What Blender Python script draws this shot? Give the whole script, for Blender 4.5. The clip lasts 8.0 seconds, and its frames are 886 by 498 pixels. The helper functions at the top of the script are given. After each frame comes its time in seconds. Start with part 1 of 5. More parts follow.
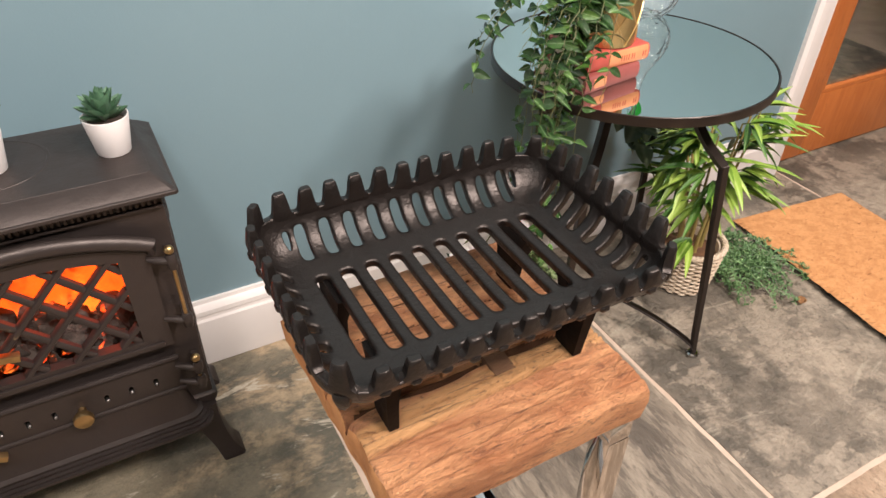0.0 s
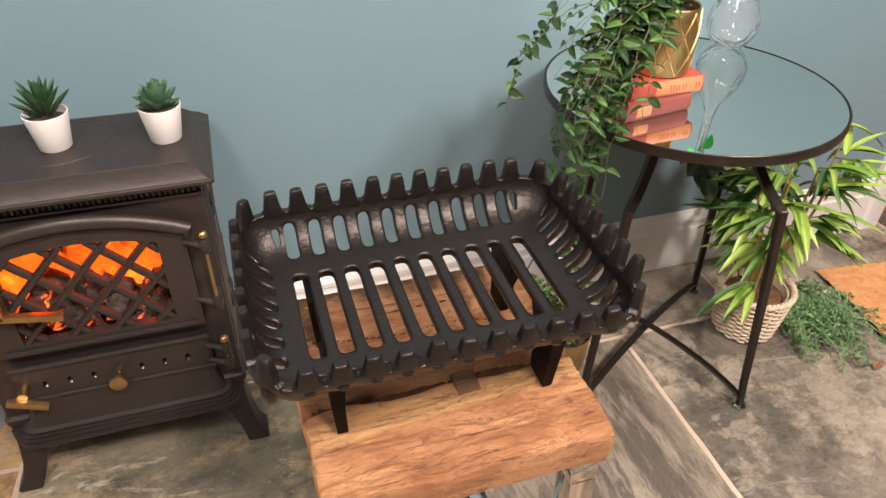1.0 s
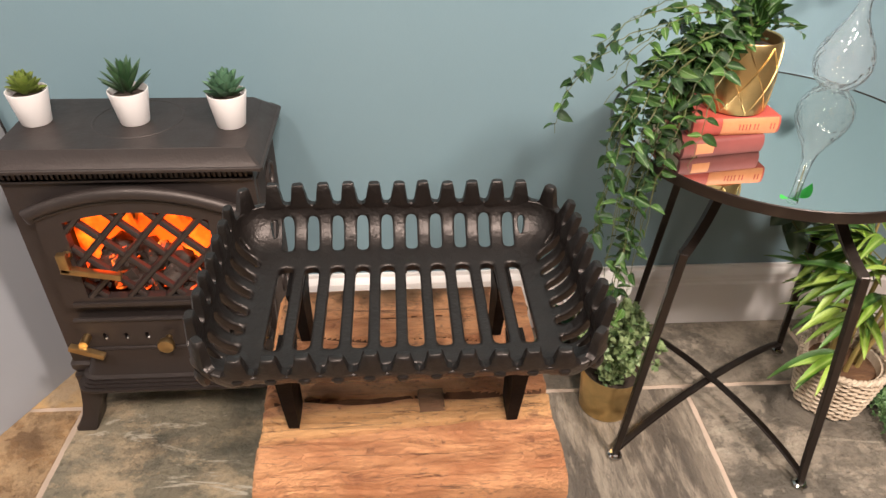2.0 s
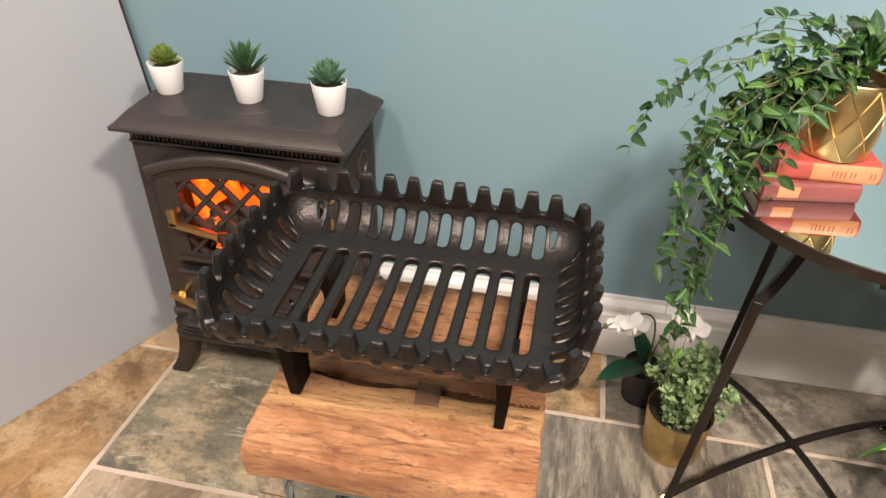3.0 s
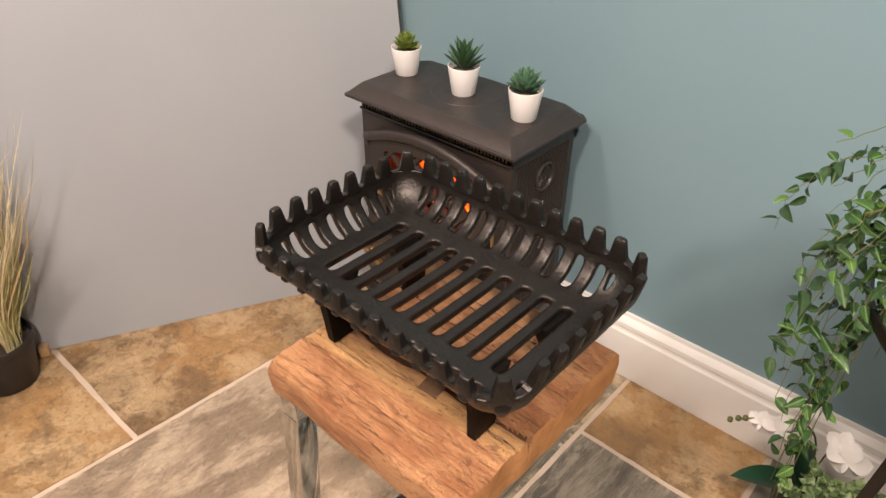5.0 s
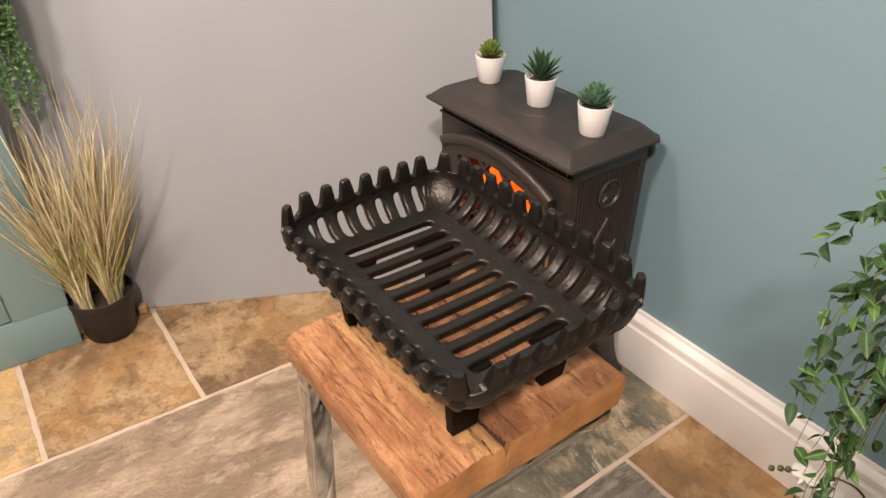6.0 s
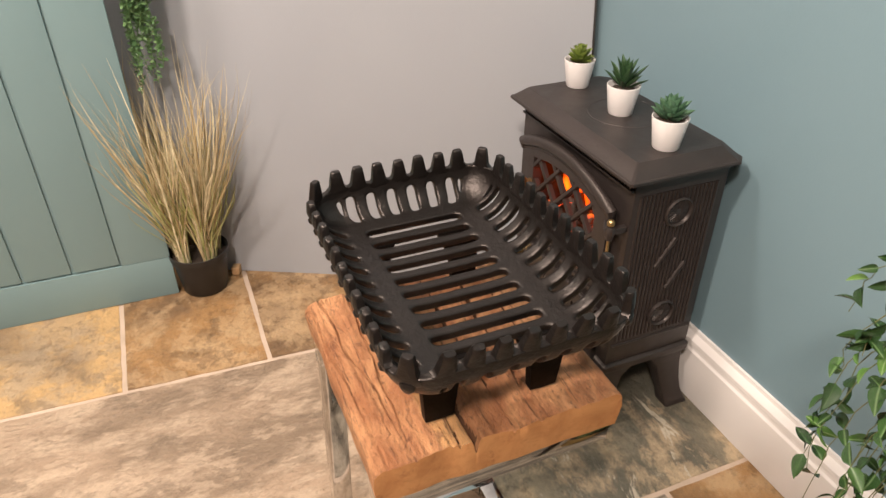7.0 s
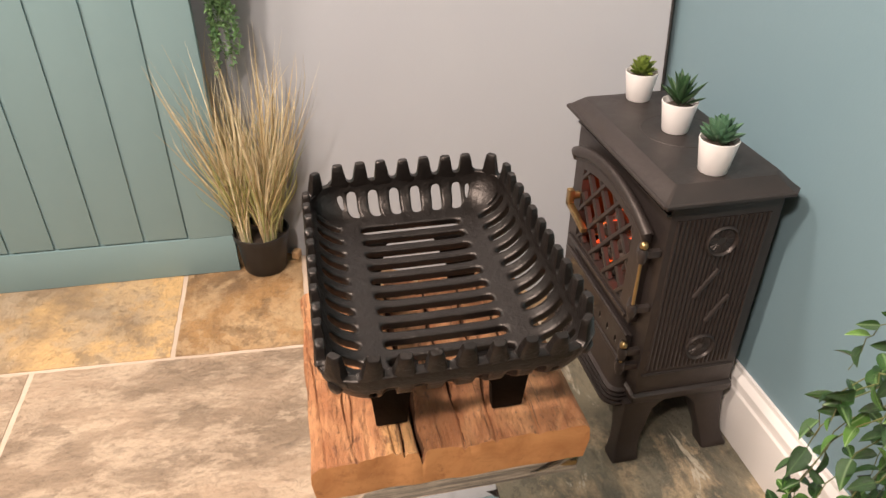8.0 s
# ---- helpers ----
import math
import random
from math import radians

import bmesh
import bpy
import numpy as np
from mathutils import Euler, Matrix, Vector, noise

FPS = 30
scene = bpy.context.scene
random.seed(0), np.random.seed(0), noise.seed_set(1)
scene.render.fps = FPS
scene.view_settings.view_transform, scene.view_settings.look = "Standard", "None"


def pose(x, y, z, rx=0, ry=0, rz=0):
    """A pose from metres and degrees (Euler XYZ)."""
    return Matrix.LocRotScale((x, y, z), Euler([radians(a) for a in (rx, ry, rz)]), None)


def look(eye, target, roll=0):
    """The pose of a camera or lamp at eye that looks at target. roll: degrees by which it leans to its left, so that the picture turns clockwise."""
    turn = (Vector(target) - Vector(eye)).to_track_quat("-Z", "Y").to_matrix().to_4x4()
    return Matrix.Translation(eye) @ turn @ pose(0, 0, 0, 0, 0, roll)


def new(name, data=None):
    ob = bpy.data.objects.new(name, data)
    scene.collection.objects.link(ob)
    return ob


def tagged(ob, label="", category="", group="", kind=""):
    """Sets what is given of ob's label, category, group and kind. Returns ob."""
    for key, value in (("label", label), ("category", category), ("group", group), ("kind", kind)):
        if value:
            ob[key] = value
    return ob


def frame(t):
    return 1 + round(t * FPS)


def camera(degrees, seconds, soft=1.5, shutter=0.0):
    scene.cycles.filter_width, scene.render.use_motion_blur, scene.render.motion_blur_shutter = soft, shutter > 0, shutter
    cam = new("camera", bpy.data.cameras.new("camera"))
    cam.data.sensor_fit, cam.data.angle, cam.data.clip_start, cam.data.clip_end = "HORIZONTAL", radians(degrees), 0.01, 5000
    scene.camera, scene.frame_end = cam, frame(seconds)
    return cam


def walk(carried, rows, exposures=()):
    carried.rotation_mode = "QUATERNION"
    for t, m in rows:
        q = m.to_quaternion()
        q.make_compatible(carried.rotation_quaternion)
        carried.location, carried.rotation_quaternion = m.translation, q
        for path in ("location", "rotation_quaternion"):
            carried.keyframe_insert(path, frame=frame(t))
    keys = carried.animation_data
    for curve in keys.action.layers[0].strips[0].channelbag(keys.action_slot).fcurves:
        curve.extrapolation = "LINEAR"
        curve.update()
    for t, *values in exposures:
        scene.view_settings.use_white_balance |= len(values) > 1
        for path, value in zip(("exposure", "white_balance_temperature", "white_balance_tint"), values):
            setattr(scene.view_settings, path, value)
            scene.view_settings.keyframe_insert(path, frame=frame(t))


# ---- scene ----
cam = camera(65.2, 8.0)
PATH = [
    (0, (0.137, 0.108, 1.071), (0.919, 1.494, -0.14), 1.6),
    (0.5, (0.192, 0.081, 1.076), (0.855, 1.533, -0.129), 1.3),
    (1, (0.259, 0.054, 1.081), (0.758, 1.58, -0.112), 1.3),
    (1.5, (0.338, 0.045, 1.077), (0.661, 1.624, -0.107), 1.3),
    (3, (0.544, 0.028, 1.085), (0.243, 1.628, -0.077), 1.3),
    (3.5, (0.619, 0.045, 1.085), (0.098, 1.594, -0.067), 1.3),
    (4, (0.687, 0.061, 1.089), (-0.065, 1.519, -0.056), 1.2),
    (4.5, (0.746, 0.091, 1.089), (-0.194, 1.437, -0.053), 1.0),
    (6, (0.906, 0.2, 1.093), (-0.442, 1.171, -0.021), 0.0),
    (6.5, (0.948, 0.255, 1.091), (-0.503, 1.071, -0.017), 0.1),
    (7, (0.988, 0.314, 1.087), (-0.55, 0.953, -0.02), 0.1),
    (7.5, (1.008, 0.383, 1.083), (-0.585, 0.875, -0.022), 0.1),
    (8, (1.015, 0.453, 1.081), (-0.618, 0.797, -0.022), 0.2),
]
# The filming camera drifts a little warmer as it turns to the grey board.
EXPOSURES = [(0, 1.12, 6300, 14), (1.5, 1.14, 6500, 15), (3, 1.26, 6400, 10), (4, 1.12, 6660, 13), (6, 1.03, 6780, 14), (7, 1.07, 6780, 14), (8, 1.17, 6720, 14)]
walk(cam, [(t, look(eye, target, roll)) for t, eye, target, roll in PATH], EXPOSURES)

# ---- world, lamps, exposure ----
world = bpy.data.worlds.new("world")
scene.world = world
world.use_nodes = True
world.node_tree.nodes["Background"].inputs[0].default_value = (1.0, 0.96, 0.92, 1)
world.node_tree.nodes["Background"].inputs[1].default_value = 0.015


def lamp(name, eye, target, watts, size, tint):
    data = bpy.data.lights.new(name, "AREA")
    data.shape, data.size, data.energy, data.color = "DISK", size, watts, tint
    ob = new(name, data)
    ob.matrix_world = look(eye, target)
    return ob


WARM = (1.0, 0.885, 0.785)
lamp("ceiling_lamp", (-0.95, -1.00, 2.42), (-0.1, 0.6, 0.3), 11, 0.40, WARM)
lamp("ceiling_lamp", (1.60, -0.35, 2.42), (1.0, 0.7, 0.3), 29, 0.26, WARM)
lamp("ceiling_lamp", (0.70, -0.70, 2.42), (0.3, 0.5, 0.3), 23, 0.26, WARM)
lamp("ceiling_lamp", (-0.35, -0.40, 2.42), (-0.5, 0.3, 0.3), 13, 0.34, WARM)

# ---- materials ----


class Nodes:
    """A small builder for a node material round one Principled shader."""

    def __init__(self, name, rough=0.5, metal=0.0):
        self.mat = bpy.data.materials.new(name)
        self.mat.use_nodes = True
        self.tree = self.mat.node_tree
        self.shader = self.tree.nodes["Principled BSDF"]
        self.shader.inputs["Roughness"].default_value = rough
        self.shader.inputs["Metallic"].default_value = metal
        self.coords = self.add("ShaderNodeTexCoord").outputs["Object"]
        info = self.add("ShaderNodeObjectInfo")
        self.chance = info.outputs["Random"]
        shift = self.add("ShaderNodeVectorMath", operation="MULTIPLY_ADD")
        self.link(self.chance, shift.inputs[0])
        shift.inputs[1].default_value = (17.0, 31.0, 7.0)
        self.link(self.coords, shift.inputs[2])
        self.place = shift.outputs[0]

    def add(self, kind, operation=""):
        node = self.tree.nodes.new(kind)
        if operation:
            node.operation = operation
        return node

    def link(self, a, b):
        self.tree.links.new(a, b)

    def stretched(self, scale):
        node = self.add("ShaderNodeVectorMath", operation="MULTIPLY")
        self.link(self.place, node.inputs[0])
        node.inputs[1].default_value = scale
        return node.outputs[0]

    def noise(self, scale, detail=4.0, stretch=None, rough=0.55, warp=0.0):
        node = self.add("ShaderNodeTexNoise")
        node.inputs["Scale"].default_value = scale
        node.inputs["Detail"].default_value = detail
        node.inputs["Roughness"].default_value = rough
        node.inputs["Distortion"].default_value = warp
        self.link(self.stretched(stretch) if stretch else self.place, node.inputs["Vector"])
        return node.outputs["Fac"]

    def ramp(self, value, low, high):
        node = self.add("ShaderNodeMapRange")
        node.interpolation_type = "SMOOTHSTEP"
        self.link(value, node.inputs["Value"])
        node.inputs["From Min"].default_value, node.inputs["From Max"].default_value = low, high
        return node.outputs["Result"]

    def times(self, a, b):
        node = self.add("ShaderNodeMath", operation="MULTIPLY")
        self.link(a, node.inputs[0])
        if isinstance(b, float):
            node.inputs[1].default_value = b
        else:
            self.link(b, node.inputs[1])
        return node.outputs[0]

    def mix(self, factor, a, b):
        node = self.add("ShaderNodeMix")
        node.data_type = "RGBA"
        if isinstance(factor, float):
            node.inputs["Factor"].default_value = factor
        else:
            self.link(factor, node.inputs["Factor"])
        for socket, value in ((node.inputs[6], a), (node.inputs[7], b)):
            if isinstance(value, tuple):
                socket.default_value = (*value, 1)
            else:
                self.link(value, socket)
        return node.outputs[2]

    def colour(self, value):
        if isinstance(value, tuple):
            self.shader.inputs["Base Color"].default_value = (*value, 1)
        else:
            self.link(value, self.shader.inputs["Base Color"])
        return self

    def rough(self, value, low, high):
        node = self.add("ShaderNodeMapRange")
        self.link(value, node.inputs["Value"])
        node.inputs["To Min"].default_value, node.inputs["To Max"].default_value = low, high
        self.link(node.outputs["Result"], self.shader.inputs["Roughness"])
        return self

    def bump(self, *layers):
        last = None
        for value, depth in layers:
            node = self.add("ShaderNodeBump")
            node.inputs["Strength"].default_value = 1.0
            node.inputs["Distance"].default_value = depth
            self.link(value, node.inputs["Height"])
            if last:
                self.link(last, node.inputs["Normal"])
            last = node.outputs["Normal"]
        self.link(last, self.shader.inputs["Normal"])
        return self


def painted(name, a, b, rough=0.55, scale=3.0, grain=0.00015):
    n = Nodes(name, rough)
    n.colour(n.mix(n.ramp(n.noise(scale, 5), 0.35, 0.7), a, b))
    fine = n.noise(260, 3)
    n.rough(n.noise(9, 4), rough - 0.07, rough + 0.08)
    return n.bump((fine, grain), (n.noise(30, 3), grain * 2)).mat


def slate(name, dark, mid, light, streak=(1.0, 1.0, 1.0), vein=0.0, rough=0.5, flake=0.0035):
    """Riven slate: soft cloudy colour, darker flecks, and thin split layers with worn steps."""
    n = Nodes(name, rough)
    tint = n.mix(n.ramp(n.noise(2.4, 9, streak, 0.66, 0.2), 0.40, 0.60), dark, mid)
    tint = n.mix(n.times(n.ramp(n.noise(8, 9, streak, 0.68, 0.2), 0.46, 0.62), 0.7), tint, light)
    flakes = n.noise(5.0, 11, streak, 0.70, 0.15)
    tint = n.mix(n.times(n.ramp(flakes, 0.535, 0.565), 0.45), tint, light)
    tint = n.mix(n.times(n.ramp(n.noise(8.5, 11, streak, 0.72, 0.15), 0.565, 0.600), 0.45), tint, tuple(v * 0.70 for v in dark))
    soft = n.ramp(n.noise(38, 8, streak, 0.74, 0.1), 0.50, 0.68)
    tint = n.mix(n.times(soft, 0.45), tint, tuple(v * 0.6 for v in dark))
    grit = n.ramp(n.noise(150, 4, streak, 0.6), 0.55, 0.75)
    tint = n.mix(n.times(grit, 0.30), tint, tuple(v * 0.55 for v in dark))
    if vein:
        lines = n.ramp(n.noise(4.5, 9, (0.9, 3.0, 1.0), 0.70, 1.4), 0.585, 0.64)
        tint = n.mix(n.times(lines, vein), tint, (0.58, 0.52, 0.41))
    n.colour(tint)
    n.rough(n.noise(18, 5), rough - 0.12, rough + 0.14)
    layers = n.add("ShaderNodeMath", operation="SNAP")
    n.link(flakes, layers.inputs[0])
    layers.inputs[1].default_value = 0.055
    return n.bump((layers.outputs[0], flake * 5.0), (n.noise(14, 10, streak, 0.68, 0.2), 0.012), (n.noise(90, 6), 0.0022)).mat


def wood(name, dark, mid, light, stretch=(1.0, 9.0, 9.0), rough=0.6, depth=0.0012):
    n = Nodes(name, rough)
    bands = n.noise(7, 7, stretch, 0.62, 0.5)
    fibre = n.noise(34, 6, stretch, 0.65, 0.3)
    tint = n.mix(n.ramp(bands, 0.33, 0.64), mid, light)
    tint = n.mix(n.times(n.ramp(fibre, 0.5, 0.7), 0.6), tint, mid)
    tint = n.mix(n.times(n.ramp(n.noise(11, 8, stretch, 0.7, 1.0), 0.57, 0.70), 0.75), tint, dark)
    tint = n.mix(n.times(n.ramp(n.noise(22, 6, (1.0, 2.2, 2.2), 0.7), 0.58, 0.72), 0.5), tint, dark)
    n.colour(tint)
    n.rough(fibre, rough - 0.1, rough + 0.15)
    return n.bump((fibre, depth), (bands, depth * 2)).mat


def oak(name):
    """Old split oak: a ruddy cloudy stain, short dark flecks along x, long checks, and a pale sapwood strip."""
    n = Nodes(name, 0.62)
    cloud = n.noise(9, 6, (1.0, 2.2, 2.2), 0.62, 0.9)
    tint = n.mix(n.ramp(cloud, 0.36, 0.66), (0.485, 0.190, 0.078), (0.79, 0.390, 0.182))
    fibre = n.noise(30, 8, (0.8, 7.0, 7.0), 0.72, 0.5)
    tint = n.mix(n.times(n.ramp(fibre, 0.48, 0.68), 0.42), tint, (0.38, 0.145, 0.060))
    parts = n.add("ShaderNodeSeparateXYZ")
    n.link(n.coords, parts.inputs[0])
    slant = n.add("ShaderNodeMath", operation="MULTIPLY_ADD")
    n.link(parts.outputs[0], slant.inputs[0])
    slant.inputs[1].default_value = -0.07
    n.link(parts.outputs[1], slant.inputs[2])
    wander = n.add("ShaderNodeMath", operation="MULTIPLY_ADD")
    n.link(n.noise(9, 5, (1.0, 0.1, 0.1), 0.6), wander.inputs[0])
    wander.inputs[1].default_value = 0.024
    n.link(slant.outputs[0], wander.inputs[2])
    away = n.add("ShaderNodeMath", operation="SUBTRACT")
    n.link(wander.outputs[0], away.inputs[0])
    away.inputs[1].default_value = -0.048
    gap = n.add("ShaderNodeMath", operation="ABSOLUTE")
    n.link(away.outputs[0], gap.inputs[0])
    strip = n.ramp(gap.outputs[0], 0.0200, 0.0110)
    sap = n.mix(n.times(n.ramp(fibre, 0.5, 0.7), 0.6), (0.78, 0.43, 0.180), (0.46, 0.200, 0.072))
    tint = n.mix(n.times(strip, 0.85), tint, sap)
    checks = n.noise(10, 10, (0.45, 10.0, 10.0), 0.74, 0.8)
    tint = n.mix(n.times(n.ramp(checks, 0.575, 0.63), 0.80), tint, (0.110, 0.042, 0.020))
    worn = n.noise(21, 9, (1.0, 1.9, 1.9), 0.76, 1.6)
    tint = n.mix(n.times(n.ramp(worn, 0.540, 0.66), 0.70), tint, (0.190, 0.064, 0.028))
    specks = n.noise(85, 5, (1.0, 2.6, 2.6), 0.66, 0.6)
    tint = n.mix(n.times(n.ramp(specks, 0.57, 0.69), 0.62), tint, (0.150, 0.052, 0.024))
    n.colour(tint)
    n.rough(fibre, 0.5, 0.78)
    return n.bump((fibre, 0.0035), (checks, 0.006), (worn, 0.009), (specks, 0.004)).mat


def iron(name, base, rough, depth, worn=(0.10, 0.085, 0.075), gloss=0.5):
    n = Nodes(name, rough)
    n.shader.inputs["Specular IOR Level"].default_value = gloss
    n.shader.inputs["Specular Tint"].default_value = (1.0, 0.88, 0.82, 1)
    n.colour(n.mix(n.times(n.ramp(n.noise(22, 6), 0.5, 0.78), 0.6), base, worn))
    n.rough(n.noise(45, 5), rough - 0.13, rough + 0.13)
    return n.bump((n.noise(300, 3), depth * 0.4), (n.noise(170, 4), depth * 0.8), (n.noise(55, 5), depth * 1.6)).mat


def metal(name, base, rough, dent=0.0003):
    n = Nodes(name, rough, 1.0)
    n.colour(n.mix(n.ramp(n.noise(30, 5), 0.4, 0.75), base, tuple(v * 0.75 for v in base)))
    n.rough(n.noise(60, 4), rough * 0.7, rough * 1.4)
    return n.bump((n.noise(40, 3), dent)).mat


def foliage(name, a, b, rib=None, gloss=0.35, wide=0.16):
    n = Nodes(name, gloss)
    tint = n.mix(n.chance, a, b)
    tint = n.mix(n.times(n.ramp(n.noise(70, 4), 0.4, 0.7), 0.45), tint, tuple(v * 0.55 for v in a))
    if rib:
        parts = n.add("ShaderNodeSeparateXYZ")
        n.link(n.coords, parts.inputs[0])
        size = n.add("ShaderNodeMath", operation="ABSOLUTE")
        n.link(parts.outputs[0], size.inputs[0])
        tint = n.mix(n.times(n.ramp(size.outputs[0], wide, 0.0), 0.6), tint, rib)
    n.colour(tint)
    n.shader.inputs["Subsurface Weight"].default_value = 0.06
    n.shader.inputs["Subsurface Radius"].default_value = (0.004, 0.008, 0.002)
    return n.bump((n.noise(60, 3), 0.0006)).mat


def stuff_foliage(name, a, b, gloss=0.45):
    n = Nodes(name, gloss)
    geo = n.add("ShaderNodeNewGeometry")
    tint = n.mix(geo.outputs["Random Per Island"], a, b)
    n.colour(n.mix(n.times(n.ramp(n.noise(40, 4), 0.4, 0.7), 0.4), tint, tuple(v * 0.5 for v in a)))
    return n.mat


def glass(name, tint=(1, 1, 1), rough=0.0, wave=0.0, ior=1.45, coat=0.0, clear=1.0):
    n = Nodes(name, rough)
    n.colour(tint)
    if wave:
        n.bump((n.noise(34, 2, (1.0, 1.0, 0.6), 0.5, 1.2), wave))
    n.shader.inputs["Transmission Weight"].default_value = clear
    n.shader.inputs["IOR"].default_value = ior
    n.shader.inputs["Coat Weight"].default_value = coat
    n.shader.inputs["Coat Roughness"].default_value = 0.02
    return n.mat


def fire(name, strength, hot, warm, scale, low, high):
    n = Nodes(name, 0.8)
    n.colour((0.06, 0.045, 0.035))
    glow = n.ramp(n.noise(scale, 6, (1.0, 1.0, 0.6), 0.6, 0.9), low, high)
    n.link(n.mix(n.ramp(n.noise(scale * 1.7, 5), 0.45, 0.75), warm, hot), n.shader.inputs["Emission Color"])
    n.link(n.times(glow, strength), n.shader.inputs["Emission Strength"])
    n.bump((n.noise(50, 6), 0.004))
    return n.mat


TEAL = painted("teal_wall_paint", (0.172, 0.264, 0.302), (0.182, 0.274, 0.311), 0.5, 1.5)
GREY_BOARD = painted("grey_board_paint", (0.340, 0.352, 0.378), (0.358, 0.370, 0.394), 0.5, 2.0)
WHITE_PAINT = painted("white_gloss_paint", (0.80, 0.76, 0.73), (0.76, 0.72, 0.69), 0.35, 6.0)
CEILING = painted("ceiling_paint", (0.50, 0.49, 0.47), (0.46, 0.45, 0.44), 0.8)
SHOP_WALL = painted("shop_wall_paint", (0.26, 0.25, 0.235), (0.23, 0.22, 0.21), 0.7)
DOOR_TEAL = painted("teal_door_paint", (0.206, 0.318, 0.334), (0.216, 0.330, 0.346), 0.42, 4.0)
ORANGE_WOOD = wood("orange_stained_timber", (0.30, 0.080, 0.018), (0.44, 0.125, 0.028), (0.52, 0.165, 0.040), (7.0, 7.0, 0.8), 0.35, 0.0003)
GROUT = painted("sand_grout", (0.60, 0.47, 0.37), (0.50, 0.39, 0.30), 0.9, 14.0, 0.0006)
SLATES = {
    "ochre": slate("ochre_slate", (0.190, 0.112, 0.056), (0.410, 0.228, 0.092), (0.56, 0.385, 0.215)),
    "gold": slate("golden_slate", (0.29, 0.200, 0.118), (0.64, 0.410, 0.185), (0.44, 0.335, 0.225)),
    "beige": slate("beige_brown_slate", (0.255, 0.182, 0.122), (0.420, 0.300, 0.205), (0.58, 0.440, 0.315), (1.9, 0.8, 1.0), 0.0, 0.55, 0.0065),
    "green": slate("green_grey_slate", (0.122, 0.114, 0.086), (0.295, 0.255, 0.178), (0.63, 0.475, 0.30), (1.0, 1.4, 1.0), 0.95),
    "dark": slate("dark_grey_slate", (0.108, 0.094, 0.074), (0.252, 0.212, 0.164), (0.47, 0.395, 0.305), (1.0, 1.0, 1.0), 0.30),
    "streaky": slate("streaked_grey_slate", (0.145, 0.122, 0.098), (0.285, 0.238, 0.184), (0.48, 0.405, 0.315), (4.0, 0.8, 1.0)),
}
OAK = oak("weathered_oak")
OAK_END = wood("oak_end_grain", (0.20, 0.070, 0.024), (0.43, 0.180, 0.062), (0.58, 0.275, 0.105), (1.0, 2.5, 2.5), 0.7, 0.0005)
OAK_DARK = wood("dark_oak_plug", (0.030, 0.013, 0.006), (0.085, 0.038, 0.017), (0.16, 0.078, 0.034), (1.0, 5.0, 5.0), 0.75, 0.003)
# Near-black oak: the shade inside the beam's cracks, put into the colour.
OAK_CRACK_SHADE = wood("shaded_crack_wood", (0.030, 0.013, 0.007), (0.080, 0.033, 0.015), (0.14, 0.060, 0.026), (1.0, 5.0, 5.0), 0.85)
PALE_WOOD = wood("pale_batten_wood", (0.32, 0.17, 0.07), (0.50, 0.30, 0.15), (0.60, 0.38, 0.20))
GRATE_IRON = iron("black_painted_cast_iron", (0.0060, 0.0048, 0.0043), 0.40, 0.0009, (0.0115, 0.0091, 0.0081), 0.55)
# Darker, rougher and less glossy iron for the grate's legs.
GRATE_LEG = iron("matt_cast_iron", (0.0050, 0.0044, 0.0042), 0.60, 0.0004, (0.008, 0.0066, 0.0060), 0.12)
STOVE_IRON = iron("charcoal_stove_paint", (0.0250, 0.0196, 0.0182), 0.42, 0.00030, (0.034, 0.027, 0.0242), 0.6)
TABLE_IRON = iron("dark_bronze_metal", (0.011, 0.0078, 0.0062), 0.34, 0.0002, (0.030, 0.0205, 0.0150))
BRASS = metal("aged_brass", (0.52, 0.36, 0.17), 0.35)
GOLD = metal("gold_pot_enamel", (0.72, 0.53, 0.245), 0.33)
CHROME = metal("polished_chrome", (0.62, 0.61, 0.59), 0.05, 0.00001)
MIRROR = Nodes("mirror_glass", 0.015, 1.0).colour((0.70, 0.76, 0.74)).mat
POT_WHITE = painted("white_ceramic", (0.83, 0.79, 0.77), (0.81, 0.77, 0.75), 0.4, 20.0)
POT_BLACK = painted("black_plastic", (0.016, 0.015, 0.015), (0.022, 0.020, 0.020), 0.45, 20.0)
SOIL = painted("dark_soil", (0.030, 0.020, 0.014), (0.055, 0.038, 0.025), 0.95, 120.0, 0.002)
BOOK_RED = painted("coral_book_cloth", (0.40, 0.064, 0.044), (0.34, 0.052, 0.036), 0.6, 30.0)
BOOK_ROSE = painted("rose_book_cloth", (0.22, 0.052, 0.044), (0.185, 0.042, 0.036), 0.6, 30.0)
BOOK_GILT = painted("faded_gilt_label", (0.58, 0.225, 0.095), (0.52, 0.185, 0.075), 0.5, 40.0)
PAPER = painted("book_pages", (0.66, 0.55, 0.40), (0.58, 0.47, 0.33), 0.8, 60.0)
WICKER = wood("pale_wicker", (0.24, 0.165, 0.10), (0.48, 0.37, 0.26), (0.66, 0.55, 0.42), (3.0, 3.0, 3.0), 0.65, 0.0004)
COIR = wood("orange_coir", (0.26, 0.105, 0.036), (0.47, 0.220, 0.082), (0.60, 0.305, 0.125), (6.0, 6.0, 6.0), 0.9, 0.002)
RUBBER = painted("black_rubber", (0.02, 0.018, 0.017), (0.03, 0.027, 0.025), 0.8, 20.0)
